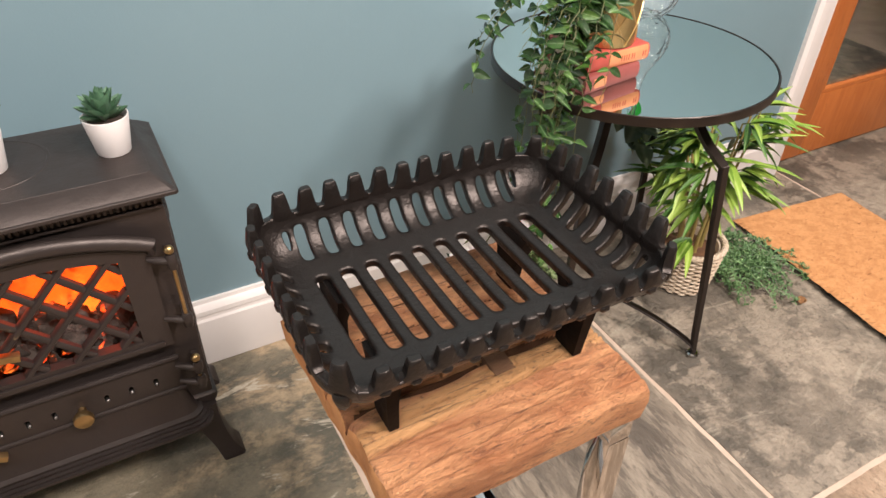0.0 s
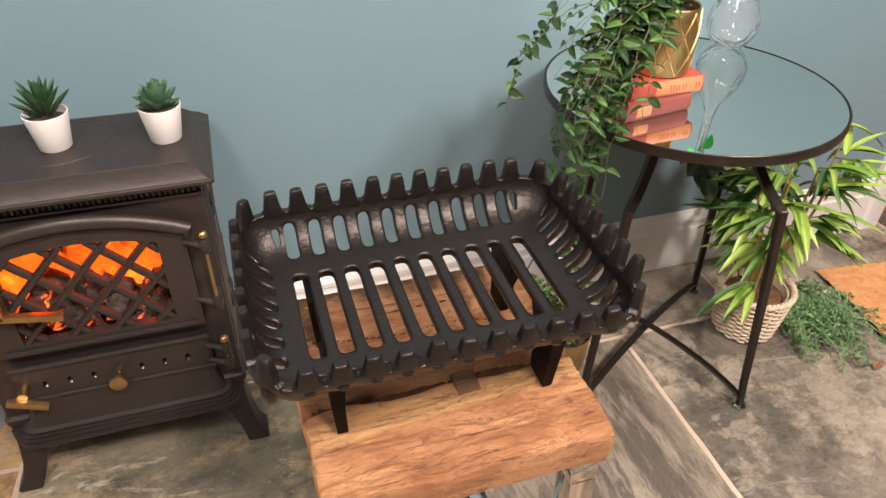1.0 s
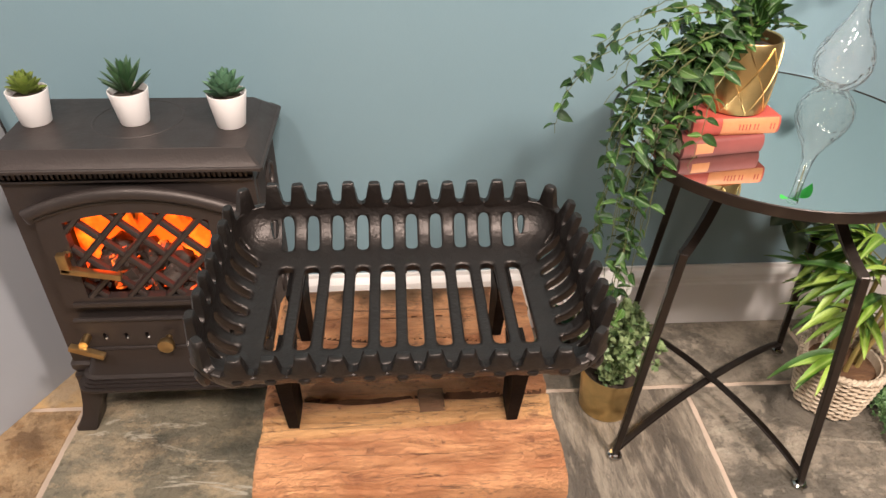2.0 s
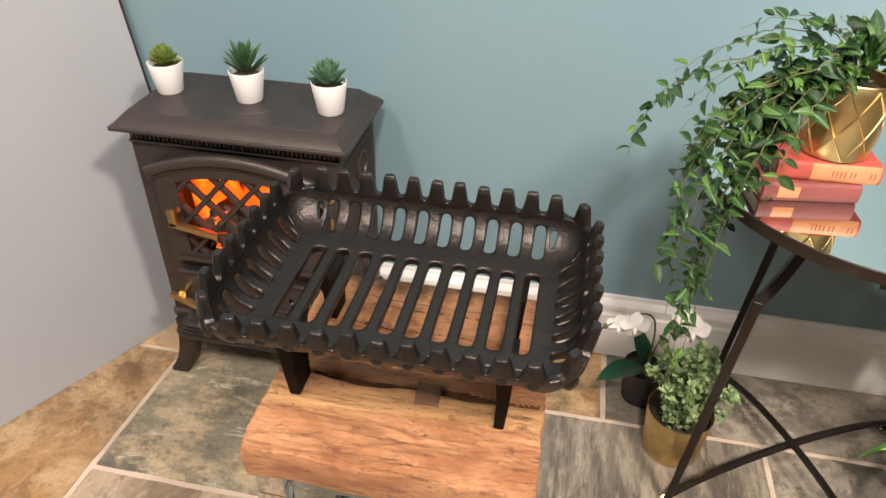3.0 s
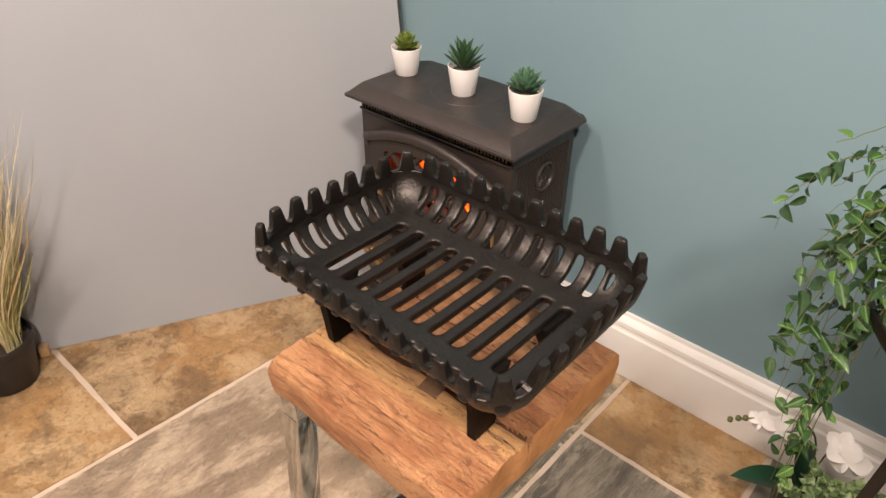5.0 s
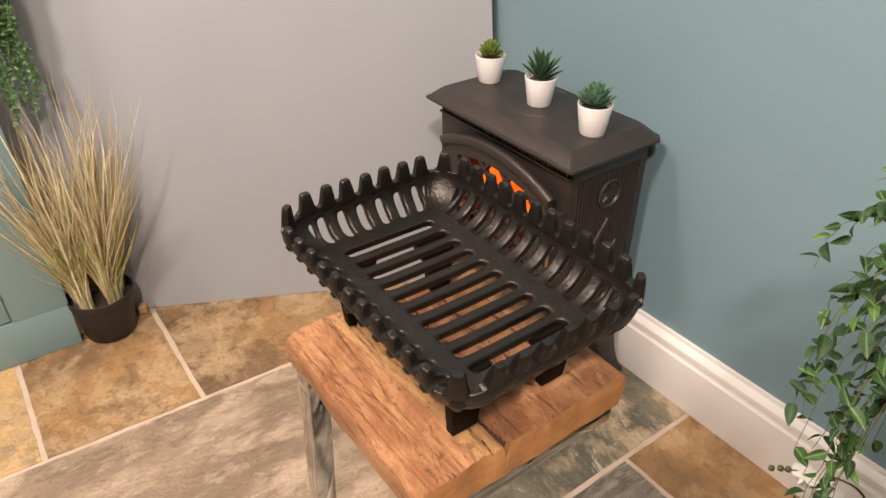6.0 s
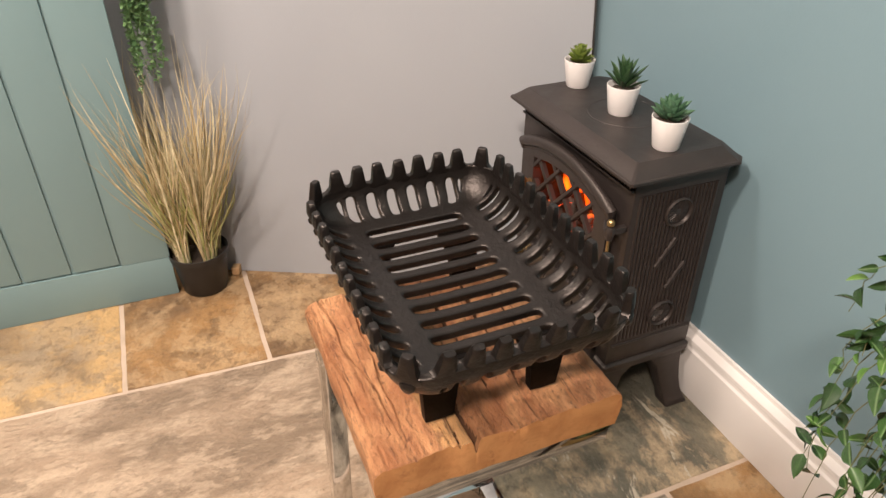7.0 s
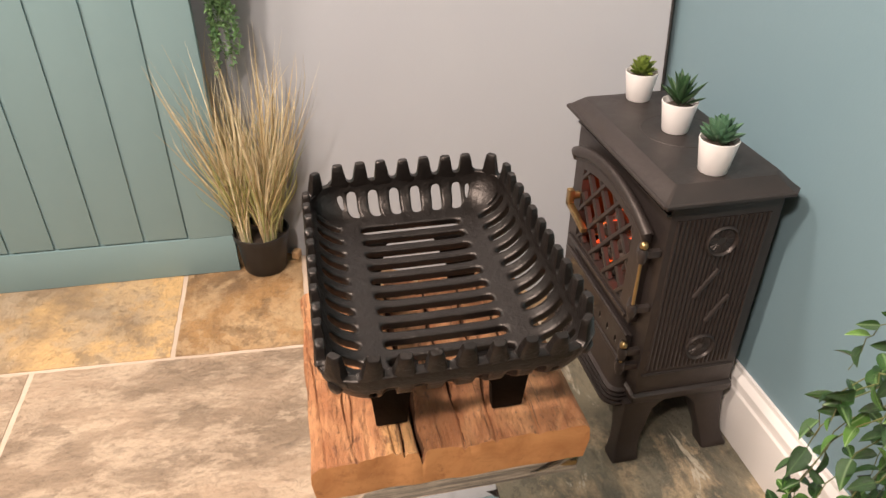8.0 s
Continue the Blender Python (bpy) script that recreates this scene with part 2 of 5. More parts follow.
IVY = foliage("variegated_ivy_leaf", (0.020, 0.060, 0.012), (0.044, 0.108, 0.022), (0.17, 0.27, 0.11), 0.17, 0.055)
IVY_DARK = foliage("dark_ivy_leaf", (0.012, 0.038, 0.008), (0.026, 0.070, 0.014), (0.05, 0.11, 0.03), 0.18, 0.030)
IVY_LIGHT = foliage("light_ivy_leaf", (0.045, 0.125, 0.016), (0.095, 0.200, 0.034), (0.26, 0.37, 0.16), 0.26, 0.045)
IVY_GREY = foliage("grey_ivy_leaf", (0.060, 0.105, 0.060), (0.100, 0.150, 0.085), (0.24, 0.30, 0.20), 0.4)
PALM = foliage("bright_palm_leaf", (0.150, 0.290, 0.028), (0.370, 0.520, 0.085), (0.42, 0.54, 0.16), 0.38, 0.03)
PALM_DARK = foliage("dark_palm_leaf", (0.030, 0.105, 0.016), (0.085, 0.200, 0.030), (0.16, 0.28, 0.07), 0.36, 0.03)
ORCHID_LEAF = foliage("dark_orchid_leaf", (0.010, 0.050, 0.022), (0.014, 0.06, 0.026), None, 0.3)
PETAL = foliage("white_petal", (0.82, 0.78, 0.74), (0.86, 0.82, 0.80), None, 0.6)
SUCC_LIME = foliage("lime_succulent", (0.150, 0.215, 0.035), (0.205, 0.265, 0.055), None, 0.45)
SUCC_DARK = foliage("dark_aloe", (0.030, 0.080, 0.030), (0.050, 0.115, 0.045), None, 0.4)
SUCC_GREEN = foliage("green_echeveria", (0.070, 0.165, 0.090), (0.120, 0.240, 0.140), None, 0.4)
EUCALYPTUS = stuff_foliage("pale_eucalyptus_leaf", (0.075, 0.150, 0.040), (0.44, 0.54, 0.26))
TRAILING = stuff_foliage("trailing_moss_leaf", (0.055, 0.135, 0.045), (0.200, 0.340, 0.135))
STRAW = stuff_foliage("dry_grass_blade", (0.50, 0.37, 0.19), (0.95, 0.86, 0.60), 0.5)
STRAW_GREEN = stuff_foliage("green_grass_blade", (0.28, 0.29, 0.09), (0.62, 0.60, 0.28), 0.5)
STEM = painted("green_stem", (0.090, 0.110, 0.030), (0.13, 0.12, 0.04), 0.6, 30.0)
CANE = painted("bamboo_cane", (0.33, 0.24, 0.08), (0.26, 0.22, 0.07), 0.5, 30.0)
# A trace of white diffuse stands in for light caught in the bottle.
CLEAR = glass("clear_glass", wave=0.014, ior=1.07, coat=1.0, clear=0.985)
PANE = glass("door_glass", (0.86, 0.9, 0.88))
GREEN_TAG = painted("bright_green_leaf", (0.03, 0.50, 0.05), (0.04, 0.56, 0.06), 0.5, 30.0)
FLAME = fire("electric_flame_screen", 1.55, (1.0, 0.200, 0.010), (1.0, 0.065, 0.003), 13.0, 0.32, 0.56)
EMBER = fire("glowing_coal", 2.2, (1.0, 0.26, 0.03), (1.0, 0.06, 0.004), 26.0, 0.55, 0.70)
ASH = painted("grey_ash_coal", (0.075, 0.060, 0.052), (0.15, 0.12, 0.10), 0.9, 60.0, 0.003)
CASING = painted("dark_firebox", (0.014, 0.012, 0.011), (0.02, 0.017, 0.015), 0.8, 20.0)

# ---- mesh helpers ----


def thing(name, label, category, at=(0, 0, 0), turn=0, group="", kind=""):
    ob = new(name)
    ob.matrix_basis = pose(*at, 0, 0, turn)
    return tagged(ob, label, category, group, kind)


def mesh_of(name, bm, material, smooth=40):
    bmesh.ops.recalc_face_normals(bm, faces=bm.faces)
    data = bpy.data.meshes.new(name)
    bm.to_mesh(data)
    bm.free()
    data.materials.append(material)
    if smooth:
        data.shade_smooth()
        data.set_sharp_from_angle(angle=radians(smooth))
    return data


def part(name, bm, material, parent, label="", smooth=40):
    ob = new(name, mesh_of(name, bm, material, smooth))
    ob.parent = parent
    return tagged(ob, label)


def piece(name, data, parent, m):
    ob = new(name, data)
    ob.parent = parent
    ob.matrix_basis = m
    return ob


def box(bm, x0, y0, z0, x1, y1, z1, bevel=0.0, m=None):
    made = bmesh.ops.create_cube(bm, size=1.0)["verts"]
    fit = Matrix.Translation(((x0 + x1) / 2, (y0 + y1) / 2, (z0 + z1) / 2)) @ Matrix.Diagonal((abs(x1 - x0), abs(y1 - y0), abs(z1 - z0), 1))
    bmesh.ops.transform(bm, matrix=(m @ fit) if m else fit, verts=made)
    if bevel:
        edges = list({e for v in made for e in v.link_edges})
        bmesh.ops.bevel(bm, geom=edges, offset=bevel, segments=2, profile=0.6, affect="EDGES")
    return bm


def loft(bm, rings, caps=(True, True), closed=True):
    rows = [[bm.verts.new(p) for p in ring] for ring in rings]
    count = len(rows[0])
    for a, b in zip(rows, rows[1:]):
        for i in range(count if closed else count - 1):
            j = (i + 1) % count
            bm.faces.new((a[i], a[j], b[j], b[i]))
    if caps[0]:
        bm.faces.new(rows[0][::-1])
    if caps[1]:
        bm.faces.new(rows[-1])
    return rows


def lathe(bm, profile, seg=32, m=None, caps=(True, True)):
    rings = []
    for r, z in profile:
        ring = [Vector((r * math.cos(2 * math.pi * i / seg), r * math.sin(2 * math.pi * i / seg), z)) for i in range(seg)]
        rings.append([m @ p for p in ring] if m else ring)
    loft(bm, rings, caps)
    return bm


def tube(bm, points, radius, seg=8, flat=1.0, caps=True):
    """A round or flattened bar along points; radius is one number or one for each point."""
    points = [Vector(p) for p in points]
    rings = []
    side = None
    for i, p in enumerate(points):
        way = (points[min(i + 1, len(points) - 1)] - points[max(i - 1, 0)]).normalized()
        if side is None:
            side = way.cross(Vector((0, 0, 1)))
            if side.length < 0.05:
                side = way.cross(Vector((0, 1, 0)))
        side = (side - way * side.dot(way)).normalized()
        up = side.cross(way)
        r = radius[i] if isinstance(radius, (list, tuple)) else radius
        rings.append([p + side * (r * math.cos(2 * math.pi * k / seg)) + up * (r * flat * math.sin(2 * math.pi * k / seg)) for k in range(seg)])
    loft(bm, rings, (caps, caps))
    return bm


def plate(bm, outline, holes, depth, m):
    """A slab of the given outline with holes, thickened along its local +z, then laid by m."""
    edges = []
    for loop in (outline, *holes):
        vs = [bm.verts.new((x, y, 0)) for x, y in loop]
        edges += [bm.edges.new((vs[i], vs[(i + 1) % len(vs)])) for i in range(len(vs))]
    faces = [g for g in bmesh.ops.triangle_fill(bm, edges=edges, use_beauty=True)["geom"] if isinstance(g, bmesh.types.BMFace)]
    grown = bmesh.ops.extrude_face_region(bm, geom=faces)["geom"]
    top = [v for v in grown if isinstance(v, bmesh.types.BMVert)]
    bmesh.ops.translate(bm, vec=(0, 0, depth), verts=top)
    bmesh.ops.transform(bm, matrix=m, verts=list({v for f in faces for v in f.verts} | set(top)))
    return bm


def rounded(hx, hy, r, seg=5, cx=0.0, cy=0.0):
    """A rectangle with round corners, in the plane, anticlockwise."""
    pts = []
    for sx, sy, start in ((1, -1, -90), (1, 1, 0), (-1, 1, 90), (-1, -1, 180)):
        for k in range(seg + 1):
            a = radians(start + 90 * k / seg)
            pts.append((cx + sx * (hx - r) + r * math.cos(a), cy + sy * (hy - r) + r * math.sin(a)))
    return pts


def curve_points(a, b, c, d, n):
    a, b, c, d = (Vector(p) for p in (a, b, c, d))
    out = []
    for i in range(n + 1):
        t = i / n
        s = 1 - t
        out.append(a * s ** 3 + b * 3 * s * s * t + c * 3 * s * t * t + d * t ** 3)
    return out


def lay(p, way, up, size):
    """A matrix that lays a leaf (its tip along +y, face up +z) at p."""
    way = Vector(way).normalized()
    side = way.cross(Vector(up))
    if side.length < 0.05:
        side = way.cross(Vector((1, 0, 0.3)))
    side.normalize()
    face = side.cross(way)
    turn = Matrix((side, way, face)).transposed().to_4x4()
    return Matrix.Translation(p) @ turn @ Matrix.Diagonal((size, size, size, 1))


def leaf_mesh(name, material, wide=0.26, fold=0.22, droop=0.25, rows=6, peak=0.38, thick=0.012):
    """A leaf one unit long: a stalk end, a midrib fold and a drooping tip."""
    bm = bmesh.new()
    rings = []
    for i in range(rows + 1):
        t = i / rows
        w = wide * (math.sin(math.pi * t ** (math.log(0.5) / math.log(peak))) ** 0.8 if 0 < t < 1 else 0) + 0.006
        z = -droop * t * t
        rings.append([Vector((-w, t, z + fold * w)), Vector((-w * 0.5, t, z + fold * w * 0.35)), Vector((0, t, z)), Vector((w * 0.5, t, z + fold * w * 0.35)), Vector((w, t, z + fold * w))])
    loft(bm, rings, (False, False), False)
    data = mesh_of(name, bm, material, 180)
    return data


rng = random.Random(11)

# ---- the room ----
# The teal wall runs along x at y = 1.222; a doorway with an orange door opens in it from x = 1.91.
WALL_Y, SKIRT = 1.222, 0.016
bm = bmesh.new()
plate(bm, [(-2.6, -0.02), (1.912, -0.02), (1.912, 2.04), (2.707, 2.04), (2.707, -0.02), (4.4, -0.02), (4.4, 2.5), (-2.6, 2.5)], [], 0.14, pose(0, WALL_Y + 0.14, 0, 90))
wall_north = new("wall_north", mesh_of("wall_north", bm, TEAL, 0))
tagged(wall_north, "teal matt painted plaster wall behind the display", "wall", kind="structure")
for name, rect in (("wall_south", (-2.6, -3.74, -0.02, 4.4, -3.6, 2.5)), ("wall_west", (-2.74, -3.74, -0.02, -2.6, 1.362, 2.5)), ("wall_east", (4.4, -3.74, -0.02, 4.54, 1.362, 2.5))):
    tagged(new(name, mesh_of(name, box(bmesh.new(), *rect), SHOP_WALL, 0)), "plain painted shop wall", "wall", kind="structure")
tagged(new("ceiling", mesh_of("ceiling", box(bmesh.new(), -2.74, -3.74, 2.5, 4.54, 1.362, 2.6), CEILING, 0)), "plain white ceiling", "ceiling", kind="structure")

# Skirting board with a torus-like moulded top.
profile = [(0.0, 0.0), (SKIRT, 0.0), (SKIRT, 0.113), (0.0130, 0.118), (0.0125, 0.125), (0.0155, 0.129), (0.0155, 0.139), (0.0105, 0.148), (0.0070, 0.152), (0.0060, 0.160), (0.0, 0.160)]
bm = bmesh.new()
loft(bm, [[Vector((x, WALL_Y - d, z)) for d, z in profile] for x in (-0.60, 0.4, 1.2, 1.838)])
skirting = new("baseboard", mesh_of("baseboard", bm, WHITE_PAINT, 25))
tagged(skirting, "white gloss painted moulded skirting board", "skirting board", kind="structure")

# Doorway: architrave, lining, and the orange glazed door.
bm = bmesh.new()
arch = [(0.0, 0.0), (0.012, 0.0), (0.018, 0.012), (0.018, 0.045), (0.014, 0.055), (0.014, 0.066), (0.0, 0.066)]
loft(bm, [[Vector((1.841 + w, WALL_Y - d, z)) for d, w in arch] for z in (0.0, 1.0, 2.10)])
tagged(new("trim", mesh_of("trim", bm, WHITE_PAINT, 25)), "white painted door architrave", "architrave", kind="structure")
bm = bmesh.new()
box(bm, 1.8875, WALL_Y - 0.010, 0.0, 1.9115, WALL_Y + 0.135, 2.035, 0.001)
tagged(new("trim", mesh_of("trim", bm, WHITE_PAINT, 25)), "white painted door lining", "door lining", kind="structure")

shop_door = thing("door_1", "orange-stained timber door with a clear glass panel", "door", (1.919, WALL_Y + 0.028, 0.006), kind="structure")
for name, rect in (("door_stile", (0, 0, 0, 0.140, 0.042, 1.98)), ("door_stile", (0.642, 0, 0, 0.76, 0.042, 1.98)), ("door_rail", (0.1405, 0.001, 0, 0.6415, 0.041, 0.208)), ("door_rail", (0.1405, 0.001, 1.86, 0.6415, 0.041, 1.98))):
    part(name, box(bmesh.new(), *rect, 0.003), ORANGE_WOOD, shop_door)
for name, rect in (("glazing_bead", (0.1405, 0.002, 0.2085, 0.6415, 0.016, 0.221)), ("glazing_bead", (0.1405, 0.002, 0.2215, 0.152, 0.016, 1.8595)), ("glazing_bead", (0.630, 0.002, 0.2215, 0.6415, 0.016, 1.8595))):
    part(name, box(bmesh.new(), *rect, 0.002), ORANGE_WOOD, shop_door, "lighter orange timber bead")
pane = part("pane", box(bmesh.new(), 0.1525, 0.018, 0.2215, 0.6295, 0.023, 1.8595), PANE, shop_door, "clear glass panel")
pane.visible_shadow = False
# The next room, seen dimly through the glass.
bm = bmesh.new()
box(bm, 1.5, 3.2, -0.02, 4.4, 3.3, 2.5)
tagged(new("wall_beyond", mesh_of("wall_beyond", bm, SHOP_WALL, 0)), "plain wall of the room beyond the glass", "wall", kind="structure")

# The grey display board stands at an angle in the corner and leans back a little.
board = thing("display_board", "tall grey painted display board leaning in the corner", "display board", (-0.231, 1.203, 0.0), 0)
along = Vector((-0.447, -0.894, 0)).normalized()
back = Vector((-0.894, 0.447, 0)).normalized()
lean = back * 0.092 + Vector((0, 0, 1))
HIGH = 2.2


def board_point(s, d, z):
    # the edge by the teal wall is cut to follow that wall
    cut = 0.0460 * z * (1 if s < 0.5 else 0)
    return along * (s + cut) + back * d + lean * z


bm = bmesh.new()
loft(bm, [[board_point(s, d, z) for s, d in ((0, 0), (1.30, 0), (1.30, 0.018), (0, 0.018))] for z in (0, HIGH)])
part("panel", bm, GREY_BOARD, board, smooth=0)
bm = bmesh.new()
loft(bm, [[board_point(s, d, z) for s, d in ((-0.004, -0.0015), (-0.0006, -0.0015), (-0.0006, 0.016), (-0.004, 0.016))] for z in (0, HIGH)])
part("edging", bm, RUBBER, board, "thin dark edge strip", 0)

batten = thing("wooden_batten", "short pale wooden batten end lying at the board's foot", "wood block", (-0.628, 0.385, 0.0), -24)
part("block", box(bmesh.new(), -0.012, -0.010, 0.0, 0.012, 0.010, 0.022, 0.002), PALE_WOOD, batten)

# The teal cottage door that leans against the board, standing on the floor.
cottage = thing("cottage_door", "teal painted wooden cottage door with vertical grooves", "door", (-0.593, 0.233, 0.0), -1.5)
W, H = 0.762, 1.98
part("backing", box(bmesh.new(), -0.036, -W + 0.002, 0.002, -0.008, -0.002, H), DOOR_TEAL, cottage, smooth=0)
part("bottom_rail", box(bmesh.new(), -0.0078, -W, 0.0, 0.0, 0.0, 0.1110, 0.0015), DOOR_TEAL, cottage)
part("top_rail", box(bmesh.new(), -0.0078, -W, H - 0.11, 0.0, 0.0, H, 0.0015), DOOR_TEAL, cottage)
part("stile", box(bmesh.new(), -0.0078, -0.1120, 0.1115, 0.0, 0.0, H - 0.1105, 0.0015), DOOR_TEAL, cottage)
part("stile", box(bmesh.new(), -0.0078, -W, 0.1115, 0.0, -W + 0.1120, H - 0.1105, 0.0015), DOOR_TEAL, cottage)
slat = mesh_of("slat", box(bmesh.new(), -0.0078, -0.0500, 0.1155, -0.0012, 0.0500, H - 0.1140, 0.0026), DOOR_TEAL)
for i in range(5):
    piece("slat", slat, cottage, Matrix.Translation((0, -0.1664 - 0.1073 * i, 0)))

# ---- things round the stove ----


def stove():
    s = thing("electric_stove", "charcoal cast-iron style electric stove with a glowing lattice window", "stove", (-0.001, 1.080, 0.0))
    # casing
    part("side_panel", box(bmesh.new(), -0.190, -0.092, 0.155, -0.182, 0.100, 0.552, 0.002), STOVE_IRON, s)
    part("side_panel", box(bmesh.new(), 0.182, -0.092, 0.155, 0.190, 0.100, 0.552, 0.002), STOVE_IRON, s)
    part("back_panel", box(bmesh.new(), -0.1815, 0.092, 0.155, 0.1815, 0.100, 0.552), STOVE_IRON, s)
    bm = bmesh.new()
    hole = [(-0.118, 0.305), (0.118, 0.305), (0.118, 0.484), (-0.118, 0.484)]
    plate(bm, [(-0.189, 0.155), (0.189, 0.155), (0.189, 0.552), (-0.189, 0.552)], [hole], 0.008, pose(0, -0.0845, 0, 90))
    part("front_panel", bm, STOVE_IRON, s, smooth=30)
    # base flange under the casing
    bm = bmesh.new()
    rings = []
    for z, g in ((0.130, -0.010), (0.133, 0.000), (0.140, 0.0022), (0.150, 0.0022), (0.155, -0.003)):
        rings.append([Vector((x, y, z)) for x, y in rounded(0.194 + g, 0.100 + g, 0.008, 3, 0, 0.004)])
    loft(bm, rings)
    part("base", bm, STOVE_IRON, s)
    # lid with a sloped moulded rim and cut rear corners
    bm = bmesh.new()

    def lid_ring(z, inset):
        x, y0, y1, c = 0.2110 - inset, -0.120 + inset, 0.117 - inset, 0.016
        return [Vector(p) for p in ((-x + 0.004, y0, z), (x - 0.004, y0, z), (x, y0 + 0.004, z), (x, y1 - c, z), (x - c, y1, z), (-x + c, y1, z), (-x, y1 - c, z), (-x, y0 + 0.004, z))]

    loft(bm, [lid_ring(z, i) for z, i in ((0.5525, 0.014), (0.5560, 0.013), (0.5590, 0.003), (0.5605, 0.0), (0.5650, 0.0), (0.5662, 0.0015), (0.5666, 0.0040), (0.5858, 0.0245), (0.5862, 0.0255), (0.5875, 0.0268))])
    lid = part("lid", bm, STOVE_IRON, s, smooth=25)
    bm = bmesh.new()
    lathe(bm, [(0.0715, 0.5872), (0.0708, 0.5880), (0.0690, 0.5882), (0.0672, 0.5880), (0.0665, 0.5872)], 64, pose(0.0, 0.012, 0), (False, False))
    part("hotplate_ring", bm, STOVE_IRON, lid)
    # dentil band below the lid
    bm = bmesh.new()
    box(bm, -0.188, -0.100, 0.5335, 0.188, -0.0927, 0.5375, 0.001)
    part("moulding", bm, STOVE_IRON, s)
    bm = bmesh.new()
    box(bm, -0.189, -0.099, 0.5485, 0.189, -0.0927, 0.5515, 0.001)
    part("moulding", bm, STOVE_IRON, s)
    dentil = mesh_of("dentil", box(bmesh.new(), -0.0022, -0.0975, 0.5385, 0.0022, -0.0927, 0.5480, 0.001), STOVE_IRON)
    for i in range(46):
        piece("dentil", dentil, s, Matrix.Translation((-0.180 + 0.008 * i, 0, 0)))
    # arched door
    def arch_line(hx, z0, z_side, rise, n=14):
        pts = [(-hx, z0), (hx, z0)]
        for k in range(n + 1):
            t = 1 - 2 * k / n
            pts.append((hx * t, z_side + rise * (1 - t * t)))
        return pts

    door_y = -0.0935
    outer = arch_line(0.152, 0.296, 0.480, 0.034)
    opening = arch_line(0.112, 0.316, 0.468, 0.017)
    bm = bmesh.new()
    plate(bm, outer, [opening[::-1]], 0.016, pose(0, door_y, 0, 90))
    door = part("door", bm, STOVE_IRON, s, smooth=30)
    # raised roll along the arch, and the step along the door's foot
    bm = bmesh.new()
    path = [Vector((-0.157, door_y - 0.015, 0.470))]
    for k in range(19):
        t = -1 + 2 * k / 18
        path.append(Vector((0.158 * t, door_y - 0.018, 0.482 + 0.036 * (1 - t * t) + 0.004)))
    path.append(Vector((0.157, door_y - 0.015, 0.470)))
    tube(bm, path, [0.007] + [0.0110] * 19 + [0.007], 12, 0.75)
    inner_path = [p + Vector((0, 0.003, -0.0135)) for p in path[1:-1]]
    tube(bm, inner_path, 0.0050, 8)
    part("arch_moulding", bm, STOVE_IRON, door)
    bm = bmesh.new()
    box(bm, -0.140, door_y - 0.0205, 0.299, 0.140, door_y - 0.0162, 0.308, 0.0015)
    part("foot_moulding", bm, STOVE_IRON, door)
    # lattice
    step_x, step_z = 0.0320, 0.0345
    slope = step_z / step_x

    def bar(c, sign):
        x0, x1 = -0.113, 0.113
        zl, zh = 0.315, 0.4835
        ends = []
        a, b = x0, x1
        for z in (zl, zh):
            ends.append((z - c) / (sign * slope))
        a, b = max(a, min(ends)), min(b, max(ends))
        if b - a < 0.012:
            return
        bmx = bmesh.new()
        p, q = Vector((a, door_y - 0.008, c + sign * slope * a)), Vector((b, door_y - 0.008, c + sign * slope * b))
        way = (q - p).normalized()
        side = way.cross(Vector((0, 1, 0)))
        rings = []
        for e in (p, q):
            rings.append([e + side * u + Vector((0, v, 0)) for u, v in ((-0.0052, 0.004), (-0.0052, -0.004), (-0.0030, -0.0066 - 0.001 * sign), (0.0030, -0.0066 - 0.001 * sign), (0.0052, -0.004), (0.0052, 0.004))])
        loft(bmx, rings)
        part("lattice_bar", bmx, STOVE_IRON, door)

    for i in range(-5, 6):
        for sign in (1, -1):
            bar(0.398 + 2 * step_z * i + step_z, sign)
    # glowing fire behind the lattice
    bm = bmesh.new()
    box(bm, -0.150, -0.010, 0.285, 0.150, -0.004, 0.515)
    part("flame_screen", bm, FLAME, s, "glowing orange flame screen", 0)
    bm = bmesh.new()
    box(bm, -0.150, -0.082, 0.277, 0.150, -0.0105, 0.284)
    part("fire_tray", bm, CASING, s, smooth=0)
    for x in (-0.155, 0.1505):
        part("fire_cheek", box(bmesh.new(), x, -0.082, 0.277, x + 0.0045, -0.0105, 0.515), CASING, s, smooth=0)
    part("fire_hood", box(bmesh.new(), -0.150, -0.082, 0.510, 0.150, -0.0105, 0.515), CASING, s, smooth=0)
    for i in range(44):
        r = rng.uniform(0.014, 0.027)
        bm = bmesh.new()
        bmesh.ops.create_icosphere(bm, subdivisions=2, radius=r)
        off = Vector((rng.random() * 50, rng.random() * 50, 0))
        for v in bm.verts:
            v.co *= 1 + 0.5 * noise.noise(v.co * 60 + off)
        ob = part("coal", bm, EMBER if i % 4 else ASH, s, smooth=0)
        ob.location = (rng.uniform(-0.115, 0.115), rng.uniform(-0.068, -0.026), 0.294 + rng.random() ** 1.5 * 0.072)
        ob.rotation_euler = (rng.random() * 3, rng.random() * 3, rng.random() * 3)
    # lower ash door with vents and knob
    bm = bmesh.new()
    slots = []
    for x in (-0.110, -0.073, -0.037, 0.037, 0.073, 0.110):
        slots.append([(x + px, 0.224 + pz) for px, pz in rounded(0.0035, 0.0085, 0.0033, 3)][::-1])
    plate(bm, [(-0.150, 0.197), (0.150, 0.197), (0.150, 0.262), (-0.150, 0.262)], slots, 0.010, pose(0, door_y - 0.002, 0, 90))
